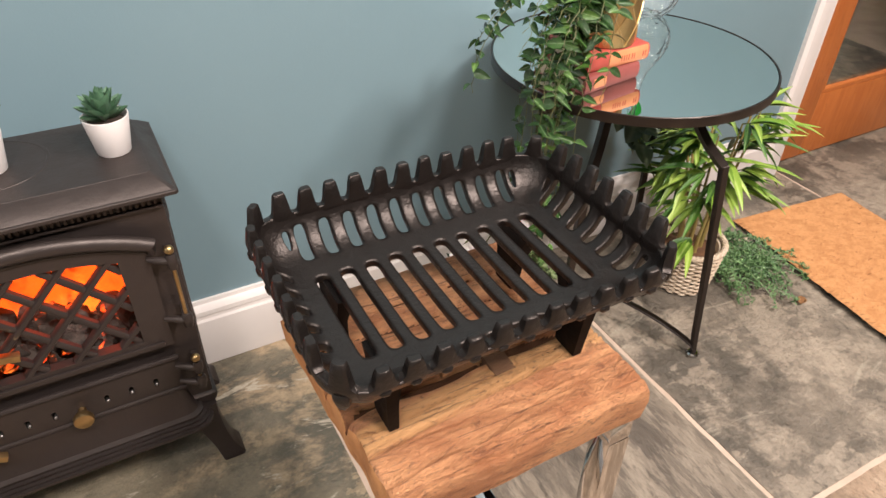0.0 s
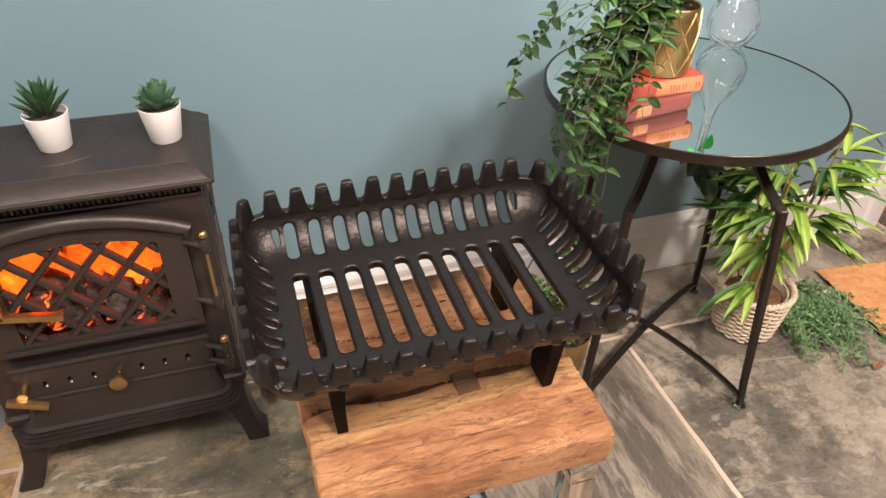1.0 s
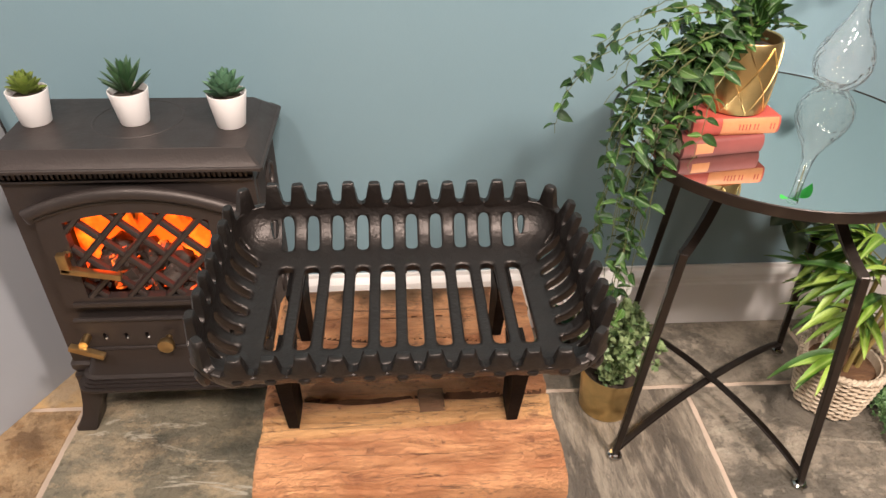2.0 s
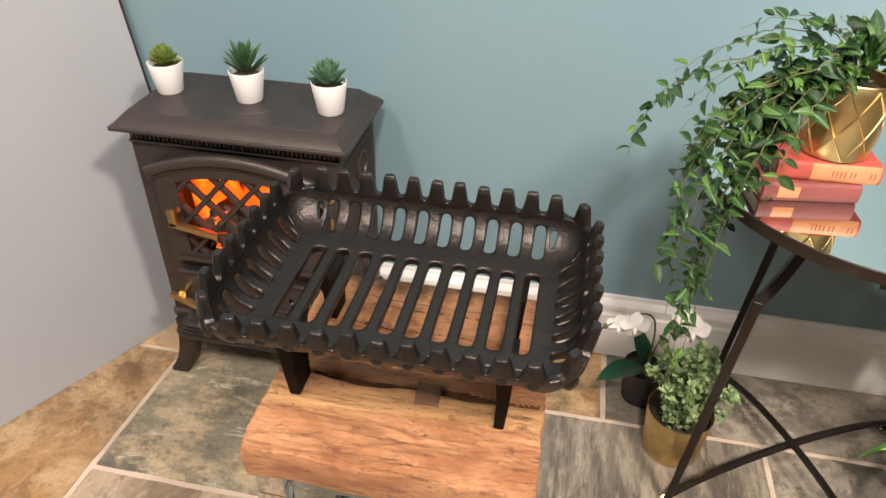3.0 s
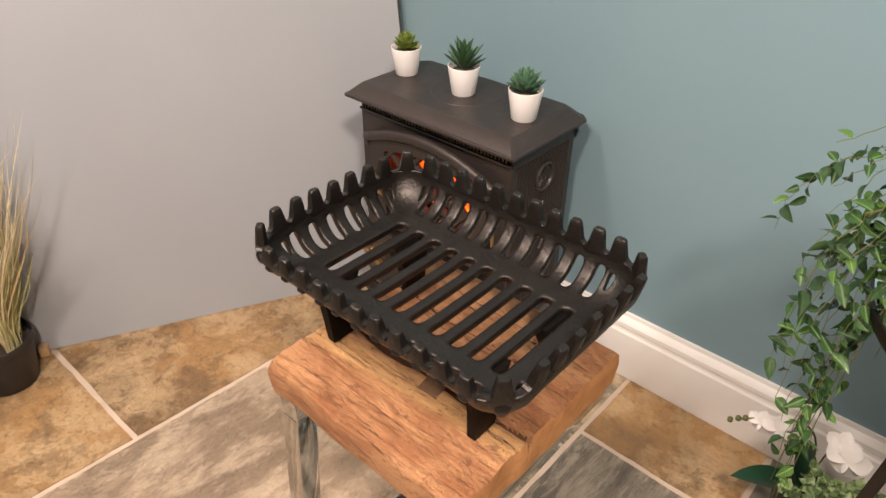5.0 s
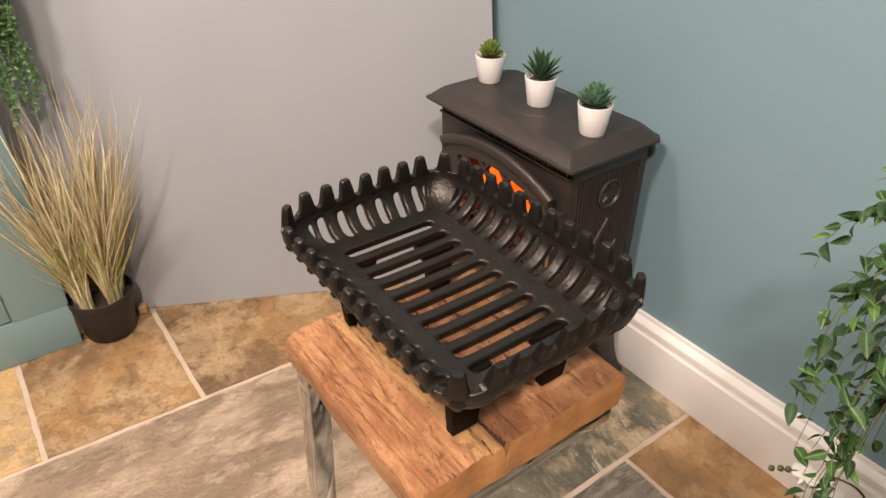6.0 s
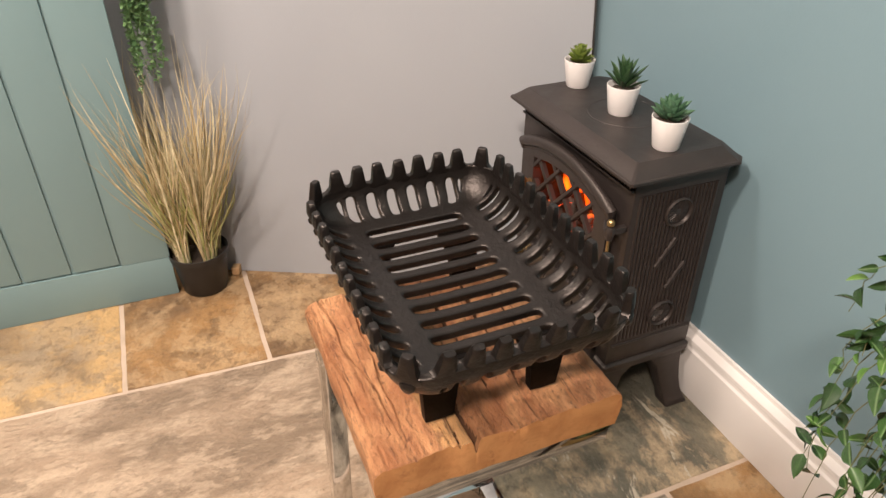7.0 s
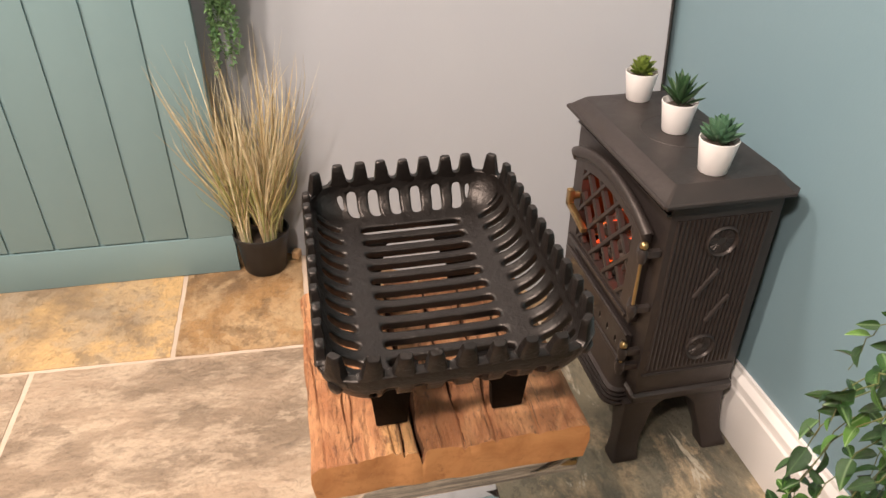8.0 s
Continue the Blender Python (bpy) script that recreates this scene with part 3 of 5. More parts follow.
    ash = part("ash_door", bm, STOVE_IRON, s, smooth=30)
    for z in (0.2645, 0.1965):
        bm = bmesh.new()
        tube(bm, [(-0.152, door_y - 0.0125, z), (0.152, door_y - 0.0125, z)], 0.0042, 8)
        part("edge_moulding", bm, STOVE_IRON, ash)
    pin = mesh_of("vent_pin", lathe(bmesh.new(), [(0.0030, 0.0), (0.0030, 0.0105), (0.0015, 0.012)], 10), metal("dull_pin", (0.42, 0.40, 0.38), 0.45))
    for x in (-0.110, -0.073, -0.037, 0.037, 0.073, 0.110):
        piece("vent_pin", pin, ash, Matrix.Translation((x, door_y + 0.001, 0.2175)) @ pose(0, 0, 0, 90))
    bm = bmesh.new()
    lathe(bm, [(0.006, 0.0), (0.006, 0.010), (0.0115, 0.013), (0.0145, 0.018), (0.0150, 0.023), (0.0135, 0.027), (0.008, 0.029), (0.0, 0.0295)], 24, pose(0.0, door_y - 0.0125, 0.220, 90), (True, False))
    part("knob", bm, BRASS, ash, "round brass knob")
    # curved ash lip
    bm = bmesh.new()
    rings = []
    for z, g in ((0.112, 0.020), (0.114, 0.004), (0.119, 0.0), (0.1235, 0.0), (0.1240, 0.005), (0.1295, 0.004), (0.1300, 0.009), (0.1355, 0.008), (0.1360, 0.013), (0.1420, 0.012), (0.1450, 0.019), (0.160, 0.0255), (0.178, 0.030), (0.1935, 0.032)):
        rings.append([Vector((x, y, z)) for x, y in rounded(0.180 - g, 0.040 - g * 0.5, max(0.030 - g * 0.5, 0.006), 6, 0, -0.1005 + g * 0.5)])
    loft(bm, rings)
    part("ash_lip", bm, STOVE_IRON, s, "stepped moulded ash lip", 25)
    # hinges, pins, finials
    for z0, z1, x in ((0.462, 0.350, 0.179), (0.250, 0.216, 0.175)):
        hinge = None
        for z in (z0, z1):
            bm = bmesh.new()
            tube(bm, [(x - 0.030, door_y - 0.017, z), (x - 0.008, door_y - 0.030, z), (x, door_y - 0.030, z)], [0.004, 0.007, 0.0075], 10, 0.9)
            lathe(bm, [(0.0075, -0.010), (0.0088, -0.005), (0.0088, 0.005), (0.0065, 0.010)], 14, Matrix.Translation((x, door_y - 0.030, z)))
            lathe(bm, [(0.0062, -0.016), (0.0072, -0.0095)], 12, Matrix.Translation((x, door_y - 0.030, z)))
            box(bm, x - 0.004, door_y - 0.028, z - 0.006, x + 0.006, door_y + 0.0005, z + 0.006, 0.001)
            hinge = part("hinge", bm, STOVE_IRON, s)
        bm = bmesh.new()
        tube(bm, [(x, door_y - 0.030, z1 + 0.0105), (x, door_y - 0.030, z0 - 0.0165)], 0.0030, 10)
        part("hinge_pin", bm, BRASS, hinge, "thin brass hinge rod")
        bm = bmesh.new()
        lathe(bm, [(0.004, 0.0105), (0.0065, 0.013), (0.0072, 0.017), (0.0058, 0.021), (0.003, 0.0232), (0.0, 0.0238)], 14, Matrix.Translation((x, door_y - 0.030, z0)), (True, False))
        part("finial", bm, BRASS, hinge, "small brass ball")
    # handles
    bm = bmesh.new()
    tube(bm, [(-0.120, door_y - 0.0162, 0.408), (-0.120, door_y - 0.036, 0.408)], 0.008, 12)
    box(bm, -0.128, door_y - 0.040, 0.386, -0.112, door_y - 0.028, 0.422, 0.002)
    box(bm, -0.046, -0.006, -0.0055, 0.046, 0.006, 0.0055, 0.002, pose(-0.083, door_y - 0.034, 0.383, 0, 11, 0))
    part("door_handle", bm, BRASS, door, "brass bar handle")
    bm = bmesh.new()
    tube(bm, [(-0.140, door_y - 0.012, 0.226), (-0.140, door_y - 0.034, 0.226)], 0.0075, 12)
    box(bm, -0.030, -0.006, -0.0055, 0.030, 0.006, 0.0055, 0.002, pose(-0.135, door_y - 0.038, 0.214, 0, 24, 0))
    part("ash_door_handle", bm, BRASS, ash, "small brass lever")
    # reeded side with embossed rings and lozenge, on both flanks
    for side in (1, -1):
        face = 0.190 * side
        reed = mesh_of("reed", tube(bmesh.new(), [(face - 0.0004 * side, 0, 0.212), (face - 0.0004 * side, 0, 0.525)], 0.0035, 8), STOVE_IRON)
        for i in range(20):
            piece("reed", reed, s, Matrix.Translation((0, -0.078 + 0.0083 * i, 0)))
        for y, z in ((0.004, 0.480), (0.014, 0.255)):
            bm = bmesh.new()
            turn = Matrix.Translation((face, y, z)) @ pose(0, 0, 0, 0, 90 * side, 0)
            lathe(bm, [(0.0290, -0.001), (0.0290, 0.0055), (0.0262, 0.0082), (0.0232, 0.0055), (0.0228, 0.0028), (0.0, 0.0032)], 32, turn, (True, False))
            disc = part("medallion", bm, STOVE_IRON, s)
            ray = mesh_of("ray", tube(bmesh.new(), [(0.0070, 0, 0.0032), (0.0205, 0, 0.0032)], 0.0014, 5), STOVE_IRON)
            for k in range(18):
                piece("ray", ray, disc, turn @ pose(0, 0, 0, 0, 0, 20 * k))
        bm = bmesh.new()
        for a, b in (((0.012, 0.424), (-0.022, 0.370)), ((0.044, 0.366), (0.012, 0.314))):
            tube(bm, [(face + 0.0022 * side, *a), (face + 0.0022 * side, *b)], 0.0048, 8)
        part("slanting_bars", bm, STOVE_IRON, s)
        bm = bmesh.new()
        tube(bm, [(face, -0.086, 0.200), (face, 0.096, 0.200)], 0.003, 8)
        part("side_moulding", bm, STOVE_IRON, s)
    # four flared feet
    for sx in (1, -1):
        for sy in (1, -1):
            bm = bmesh.new()
            rings = []
            for z, wx, wy, out in ((0.1305, 0.080, 0.086, 0.0), (0.120, 0.066, 0.074, 0.0), (0.105, 0.054, 0.060, 0.0), (0.085, 0.044, 0.056, 0.002), (0.055, 0.036, 0.050, 0.006), (0.030, 0.033, 0.047, 0.012), (0.014, 0.036, 0.050, 0.019), (0.004, 0.040, 0.054, 0.026), (0.0, 0.039, 0.053, 0.026)):
                x1, y1 = sx * (0.190 + out), (0.099 + out * 0.7 if sy > 0 else -0.106 - out * 0.7)
                x0, y0 = x1 - sx * wx, y1 - sy * wy
                cx, cy = (x0 + x1) / 2, (y0 + y1) / 2
                rings.append([Vector((x, y, z)) for x, y in rounded(wx / 2, wy / 2, 0.005, 2, cx, cy)])
            loft(bm, rings)
            part("foot", bm, STOVE_IRON, s)
    return s


stove()


def succulent(at, material, label, count, length, wide, fan, turn):
    p = thing("potted_succulent", label, "potted plant", at, turn, "three succulents on the stove")
    bm = bmesh.new()
    lathe(bm, [(0.0, 0.0), (0.0214, 0.0), (0.0224, 0.0012), (0.0303, 0.0528), (0.0302, 0.0541), (0.0290, 0.0543), (0.0284, 0.0531), (0.0266, 0.043)], 40, None, (False, False))
    part("pot", bm, POT_WHITE, p, "plain white tapered ceramic pot")
    part("soil", lathe(bmesh.new(), [(0.0267, 0.043), (0.018, 0.0475), (0.006, 0.049), (0.0, 0.049)], 24, None, (False, False)), SOIL, p)
    data = leaf_mesh("leaf", material, wide, 0.9, fan, 7, 0.45)
    r = random.Random(int(turn * 7 + count))
    for i in range(count):
        t = i / (count - 1)
        a = i * 2.399
        tilt = 0.18 + (0.92 if material is SUCC_DARK else 1.15) * (1 - t) ** 1.1
        way = Vector((math.cos(a) * math.sin(tilt), math.sin(a) * math.sin(tilt), math.cos(tilt)))
        foot = Vector((math.cos(a) * 0.006 * (1 - t), math.sin(a) * 0.006 * (1 - t), 0.046 + 0.012 * t))
        piece("leaf", data, p, lay(foot, way, (-way.x, -way.y, 0.6), length * (0.72 + 0.3 * math.sin(math.pi * (0.15 + 0.75 * t))) * r.uniform(0.9, 1.1)))
    return p


TOP = 0.5877
succulent((-0.155, 1.082, TOP), SUCC_LIME, "lime green rosette succulent in a white pot on the stove", 34, 0.030, 0.24, -0.18, 10)
succulent((-0.003, 1.080, TOP), SUCC_DARK, "dark green spiky aloe in a white pot on the stove", 26, 0.050, 0.105, -0.10, 40)
succulent((0.150, 1.065, TOP), SUCC_GREEN, "blue-green echeveria in a white pot on the stove", 38, 0.036, 0.21, -0.25, 75)

# ---- the stool and the grate on it ----


def stool():
    s = thing("oak_stool", "rustic oak beam stool on a polished chrome frame", "stool", (0.417, 0.562, 0.0))
    hx, hy, top, thick = 0.1440, 0.142, 0.540, 0.052

    def crack(x, y):
        d = 0.0
        for y0, slope, width, depth, amp, seed in ((-0.036, 0.02, 0.0034, 0.018, 0.006, 3), (-0.074, 0.107, 0.0024, 0.010, 0.005, 9), (-0.112, 0.10, 0.0015, 0.007, 0.007, 12), (-0.094, -0.03, 0.0014, 0.006, 0.006, 41), (-0.058, 0.05, 0.0022, 0.007, 0.005, 33), (0.010, 0.0, 0.0032, 0.012, 0.008, 21), (0.050, -0.05, 0.0030, 0.011, 0.008, 5), (0.088, 0.0, 0.0024, 0.009, 0.006, 7), (-0.134, 0.05, 0.0012, 0.004, 0.004, 15)):
            line = y0 + slope * x + amp * noise.noise(Vector((x * 14, seed, 0))) + 0.0007 * noise.noise(Vector((x * 60, seed, 5)))
            w = width * (0.45 + 0.9 * abs(noise.noise(Vector((x * 9, seed, 9)))) * 1.4)
            if y0 > 0.0 or y0 < -0.06:
                depth *= 1.0 - 0.65 * min(1.0, max(0.0, (x - 0.05) / 0.05))
            d = max(d, depth * math.exp(-((y - line) / w) ** 2))
        return d

    nx, ny = 150, 320
    bm = bmesh.new()
    grid = []
    for j in range(ny + 1):
        row = []
        for i in range(nx + 1):
            u, v = 2 * i / nx - 1, 2 * j / ny - 1
            x, y = hx * u, hy * v
            # the sawn end runs a little askew
            x -= 0.010 * max(0.0, -u) ** 3 * (v + 1) / 2
            x += 0.004 * noise.noise(Vector((0, y * 22, 4))) * abs(u) ** 3 * (1 if u > 0 else -1)
            y += 0.004 * noise.noise(Vector((x * 16, 0, 8))) * abs(v) ** 3 * (1 if v > 0 else -1)
            z = top - 0.0014 + 0.0021 * noise.fractal(Vector((x * 9, y * 75, 0)), 1.0, 2.0, 5)
            z -= crack(x, y)
            edge = min(hy - abs(y), 0.008)
            z -= 0.004 * max(0, 1 - edge / 0.008) ** 2
            end = min(hx - abs(x), 0.004)
            z -= 0.0015 * max(0, 1 - end / 0.004) ** 2
            wane = min((y + hy) / 0.020, 1.0)
            z -= 0.005 * max(0.0, 1 - wane) ** 2
            z = min(z, top)
            row.append(bm.verts.new((x, y, z)))
        grid.append(row)
    for a, b in zip(grid, grid[1:]):
        for i in range(nx):
            bm.faces.new((a[i], a[i + 1], b[i + 1], b[i]))
    rim = grid[0][:] + [r[-1] for r in grid[1:]] + grid[-1][-2::-1] + [r[0] for r in grid[-2:0:-1]]
    low = []
    for v in rim:
        p = v.co.copy()
        p.z = top - thick
        p.x *= 0.992
        p.y *= 0.985
        low.append(bm.verts.new(p))
    mid = [bm.verts.new((v.co.x * 1.006, v.co.y * 1.008 + 0.001 * noise.noise(v.co * 40), top - thick * 0.45)) for v in rim]
    n = len(rim)
    for i in range(n):
        j = (i + 1) % n
        bm.faces.new((rim[i], mid[i], mid[j], rim[j]))
        bm.faces.new((mid[i], low[i], low[j], mid[j]))
    bm.faces.new(low)
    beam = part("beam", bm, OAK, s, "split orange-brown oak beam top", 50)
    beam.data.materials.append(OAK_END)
    # Faces sunk in the cracks take a dark colour that paints in shade.
    beam.data.materials.append(OAK_CRACK_SHADE)
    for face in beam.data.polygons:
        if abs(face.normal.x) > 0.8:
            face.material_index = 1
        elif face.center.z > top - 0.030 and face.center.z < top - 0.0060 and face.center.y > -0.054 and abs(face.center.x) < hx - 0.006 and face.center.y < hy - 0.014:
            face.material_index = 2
    bm = bmesh.new()
    box(bm, -0.013, -0.0150, -0.008, 0.013, 0.0150, 0.008, 0.002, pose(0.022, -0.043, top - 0.0075, 10, 3, 4))
    part("plug", bm, OAK_DARK, s, "dark wooden plug in the crack")
    # chrome frame of square tube: two front legs, side rails under the beam, and a ring on the floor
    w, base = 0.030, top - thick - 0.0005
    X, Y = 0.1385, 0.139
    for sx, floor_x in ((1, 0.142), (-1, 0.181)):
        bm = bmesh.new()
        rings = []
        for z, x1 in ((w + 0.0005, floor_x), (base - w - 0.0005, X)):
            rings.append([Vector((x, y, z)) for x, y in rounded(w / 2, w / 2, 0.002, 2, sx * (x1 - w / 2), -(Y - w / 2))])
        loft(bm, rings)
        part("leg", bm, CHROME, s, smooth=30)
        part("side_rail", box(bmesh.new(), sx * (X - 0.002), -Y, base - w, sx * (X - 0.002 - w), Y, base, 0.0015), CHROME, s)
        part("foot_rail", box(bmesh.new(), sx * floor_x, -Y, 0.0, sx * (floor_x - w), 0.155, w, 0.002), CHROME, s)
    part("cross_rail", box(bmesh.new(), -0.181 + w + 0.0005, 0.155 - w, 0.0, 0.142 - w - 0.0005, 0.155, w, 0.002), CHROME, s)
    return s


stool()


def grate():
    g = thing("fire_grate", "black cast-iron fire grate basket with toothed rim", "fire grate", (0.411, 0.565, 0.540))
    zf, zr = 0.0895, 0.1330

    def rim_z(y):
        # the front lip stands a little lower
        return zr - 0.0065 * min(1.0, max(0.0, (-y - 0.085) / 0.030))

    px, slot = 0.0265, 0.0152
    xs, kind_x = [], []
    edge = 4.5 * px + slot / 2 + 0.0110
    xs.append(-edge)
    for i in range(10):
        c = (i - 4.5) * px
        xs += [c - slot / 2, c + slot / 2]
        kind_x += ["bar", "slot"]
    kind_x.append("bar")
    xs.append(edge)
    py, ys_slot = 0.0225, 0.0128
    ys, kind_y = [], []
    ye = 0.0745
    ys.append(-ye)
    for i in range(6):
        c = (i - 2.5) * py
        ys += [c - ys_slot / 2, c + ys_slot / 2]
        kind_y += ["bar", "slot"]
    kind_y.append("bar")
    ys.append(ye)
    bm = bmesh.new()

    def sag(x, y):
        return zf + 0.004 * max(abs(x) / edge, abs(y) / ye) ** 4

    grid = [[bm.verts.new((x, y, sag(x, y))) for y in ys] for x in xs]
    for i in range(len(xs) - 1):
        for j in range(len(ys) - 1):
            if kind_x[i] == "slot" and 0 < j < len(ys) - 2:
                continue
            bm.faces.new((grid[i][j], grid[i + 1][j], grid[i + 1][j + 1], grid[i][j + 1]))
    # outline of the floor and of the rim, point by point
    nx, ny = len(xs), len(ys)
    loop = []
    RX, RY, RYF, RC = 0.1715, 0.1190, 0.1190, 0.034

    def rim_x(x):
        k = min(max(round(x / px + 4.5), 0), 9) - 4.5
        off = x - k * px
        return k * 0.0269 + (0.0064 if off > 0 else -0.0064)

    def rim_y(y):
        k = min(max(round(y / py + 2.5), 0), 5) - 2.5
        off = y - k * py
        return k * 0.0271 + (0.0064 if off > 0 else -0.0064)

    for i in range(nx - 1):
        loop.append((grid[i][0], kind_x[i] if i else "bar", (rim_x(xs[i]), -RYF)))
    for j in range(ny - 1):
        loop.append((grid[nx - 1][j], kind_y[j] if j else "bar", (RX, rim_y(ys[j]))))
    for i in range(nx - 1, 0, -1):
        loop.append((grid[i][ny - 1], kind_x[i - 1], (rim_x(xs[i]), RY)))
    for j in range(ny - 1, 0, -1):
        loop.append((grid[0][j], kind_y[j - 1], (-RX, rim_y(ys[j]))))
    # the rim turns each corner in a round arc of three points
    pts = []
    for v, k, (rx, ry) in loop:
        corner = abs(v.co.x) >= edge - 1e-6 and abs(v.co.y) >= ye - 1e-6
        if corner:
            sx, sy = (1 if v.co.x > 0 else -1), (1 if v.co.y > 0 else -1)
            start = {(1, 1): 0, (-1, 1): 90, (-1, -1): 180, (1, -1): 270}[(sx, sy)]
            for turn in (14, 45, 76):
                a = radians(start + turn)
                pts.append((v, k, sx * (RX - RC) + RC * 1.03 * math.cos(a), sy * (RY - RC) + RC * 1.03 * math.sin(a), True))
        else:
            pts.append((v, k, rx, ry, False))
    levels = [(0.0, 0.0), (0.26, 0.034), (0.53, 0.152), (0.766, 0.357), (0.945, 0.685), (0.988, 0.85), (1.0, 1.0)]
    rows = []
    for h, e in levels:
        row = []
        for v, k, rx, ry, corner in pts:
            if h == 0.0:
                row.append(v)
            else:
                along_x = abs(abs(v.co.y) - ye) < 1e-6 and not corner
                along_y = abs(abs(v.co.x) - edge) < 1e-6 and not corner
                # the front slopes out more evenly than the other walls
                flare = {0.26: 0.24, 0.53: 0.46, 0.766: 0.69, 0.945: 0.885, 0.988: 0.955}.get(h, h) if along_x and v.co.y < 0 else h
                x = v.co.x + (rx - v.co.x) * (min(1.0, h * 2.2) if along_x else h)
                y = v.co.y + (ry - v.co.y) * (min(1.0, h * 2.2) if along_y else flare)
                row.append(bm.verts.new((x, y, v.co.z + (rim_z(ry) - v.co.z) * e)))
        rows.append(row)
    n = len(pts)
    for r in range(len(rows) - 1):
        a, b = rows[r], rows[r + 1]
        for i in range(n):
            j = (i + 1) % n
            kind = pts[i][1]
            beside = pts[i][4] != pts[j][4]
            if kind == "slot" and 1 <= r <= 3:
                continue
            if beside and r in (2, 3):
                continue
            bm.faces.new((a[i], a[j], b[j], b[i]) if a[i] is not a[j] else (a[i], b[j], b[i]))
    # the corner cells keep a narrow wedge-shaped slot
    for i in range(n):
        j = (i + 1) % n
        if pts[i][4] == pts[j][4]:
            continue
        left, right = [rows[k][i] for k in (2, 3, 4)], [rows[k][j] for k in (2, 3, 4)]
        inner = []
        for lo, mid, hi in ((0.42, 0.29, 0.24), (0.58, 0.71, 0.76)):
            low = left[0].co.lerp(right[0].co, lo)
            middle = left[1].co.lerp(right[1].co, mid)
            high = left[2].co.lerp(right[2].co, hi)
            inner.append([bm.verts.new(low.lerp(middle, 0.25)), bm.verts.new(middle), bm.verts.new(high.lerp(middle, 0.25))])
        l, q = inner
        for face in ((left[0], right[0], q[0], l[0]), (right[0], right[1], q[1], q[0]), (right[1], right[2], q[2], q[1]), (right[2], left[2], l[2], q[2]), (left[2], left[1], l[1], l[2]), (left[1], left[0], l[0], l[1])):
            bm.faces.new(face)
    bmesh.ops.recalc_face_normals(bm, faces=bm.faces)
    if bm.faces[0].normal.z < 0:
        bmesh.ops.reverse_faces(bm, faces=bm.faces)
    data = bpy.data.meshes.new("basin")
    bm.to_mesh(data)
    bm.free()
    data.materials.append(GRATE_IRON)
    data.shade_smooth()
    basin = new("basin", data)
    basin.parent = g
    solid = basin.modifiers.new("thickness", "SOLIDIFY")
    solid.thickness, solid.offset = 0.0092, -1
    solid.edge_crease_inner, solid.edge_crease_outer, solid.edge_crease_rim = 0.90, 0.75, 0.05
    sub = basin.modifiers.new("rounding", "SUBSURF")
    sub.levels = sub.render_levels = 2
    # teeth on the rim, each with a rounded knuckle that runs down the outer face
    def tooth_mesh(low, tall, fat=1.0):
        bm = bmesh.new()
        rings = []
        for z, w, d0, d1 in ((-0.0125, 0.0134, 0.0026, 0.0050), (-0.0075, 0.0135, 0.0006, 0.0080), (-0.0020, 0.0134, -0.0001, 0.0094), (-0.0002, 0.0102, -0.0003, 0.0097), (0.0024, 0.0090, -0.0004, 0.0098), (0.0085, 0.0081, -0.0002, 0.0095), (0.0160, 0.0071, 0.0003, 0.0090), (0.0236, 0.0059, 0.0009, 0.0084), (0.0252, 0.0051, 0.0019, 0.0075)):
            rings.append([Vector((x, y, z * tall if z > 0 else z)) for x, y in ((-w, d0), (-w * 0.7, d0 - 0.001), (w * 0.7, d0 - 0.001), (w, d0), (w, d1 - 0.002), (w * 0.6, d1), (-w * 0.6, d1), (-w, d1 - 0.002))])
        loft(bm, rings)
        rings = []
        for k in range(7):
            t = k / 6
            z = -0.007 + (low + 0.007) * t
            w, d = 0.0072 * fat * math.cos(1.10 * t ** 2.2), 0.0092 + 0.0020 * fat * math.sin(math.pi * t ** 0.8) - 0.0018 * t
            rings.append([Vector((x, y, z)) for x, y in ((w, 0.003), (w, d - 0.0025), (w * 0.55, d), (-w * 0.55, d), (-w, d - 0.0025), (-w, 0.003))])
        loft(bm, rings)
        return mesh_of("tooth", bm, GRATE_IRON, 42)

    shapes = [tooth_mesh(low, tall) for low, tall in ((-0.022, 0.92), (-0.020, 0.88), (-0.024, 0.95))]
    end_shapes = [tooth_mesh(low, tall, 0.7) for low, tall in ((-0.017, 0.90), (-0.016, 0.86), (-0.018, 0.94))]
    front_shapes = [tooth_mesh(low, tall, 0.75) for low, tall in ((-0.0135, 0.62), (-0.0145, 0.55), (-0.0130, 0.66))]
    spots = []
    for i in range(-5, 6):
        spots += [(i * 0.0269, -RYF, 180), (i * 0.0269, RY, 0)]
    for j in range(-3, 4):
        spots += [(RX, j * 0.0271, -90), (-RX, j * 0.0271, 90)]
    c = RC * 0.7071
    for sx, sy, a in ((1, 1, -45), (-1, 1, 45), (1, -1, -135), (-1, -1, 135)):
        spots.append((sx * (RX - RC + c), sy * (RY - RC + c), a))
    r = random.Random(4)
    for x, y, a in spots:
        piece("tooth", r.choice(front_shapes if y < -0.117 else end_shapes if x < -0.168 else shapes), g, pose(x, y, rim_z(y) + 0.001, r.uniform(-3, 3) - (15 if x > 0.168 else 0), r.uniform(-3, 3), a + r.uniform(-3, 3)))
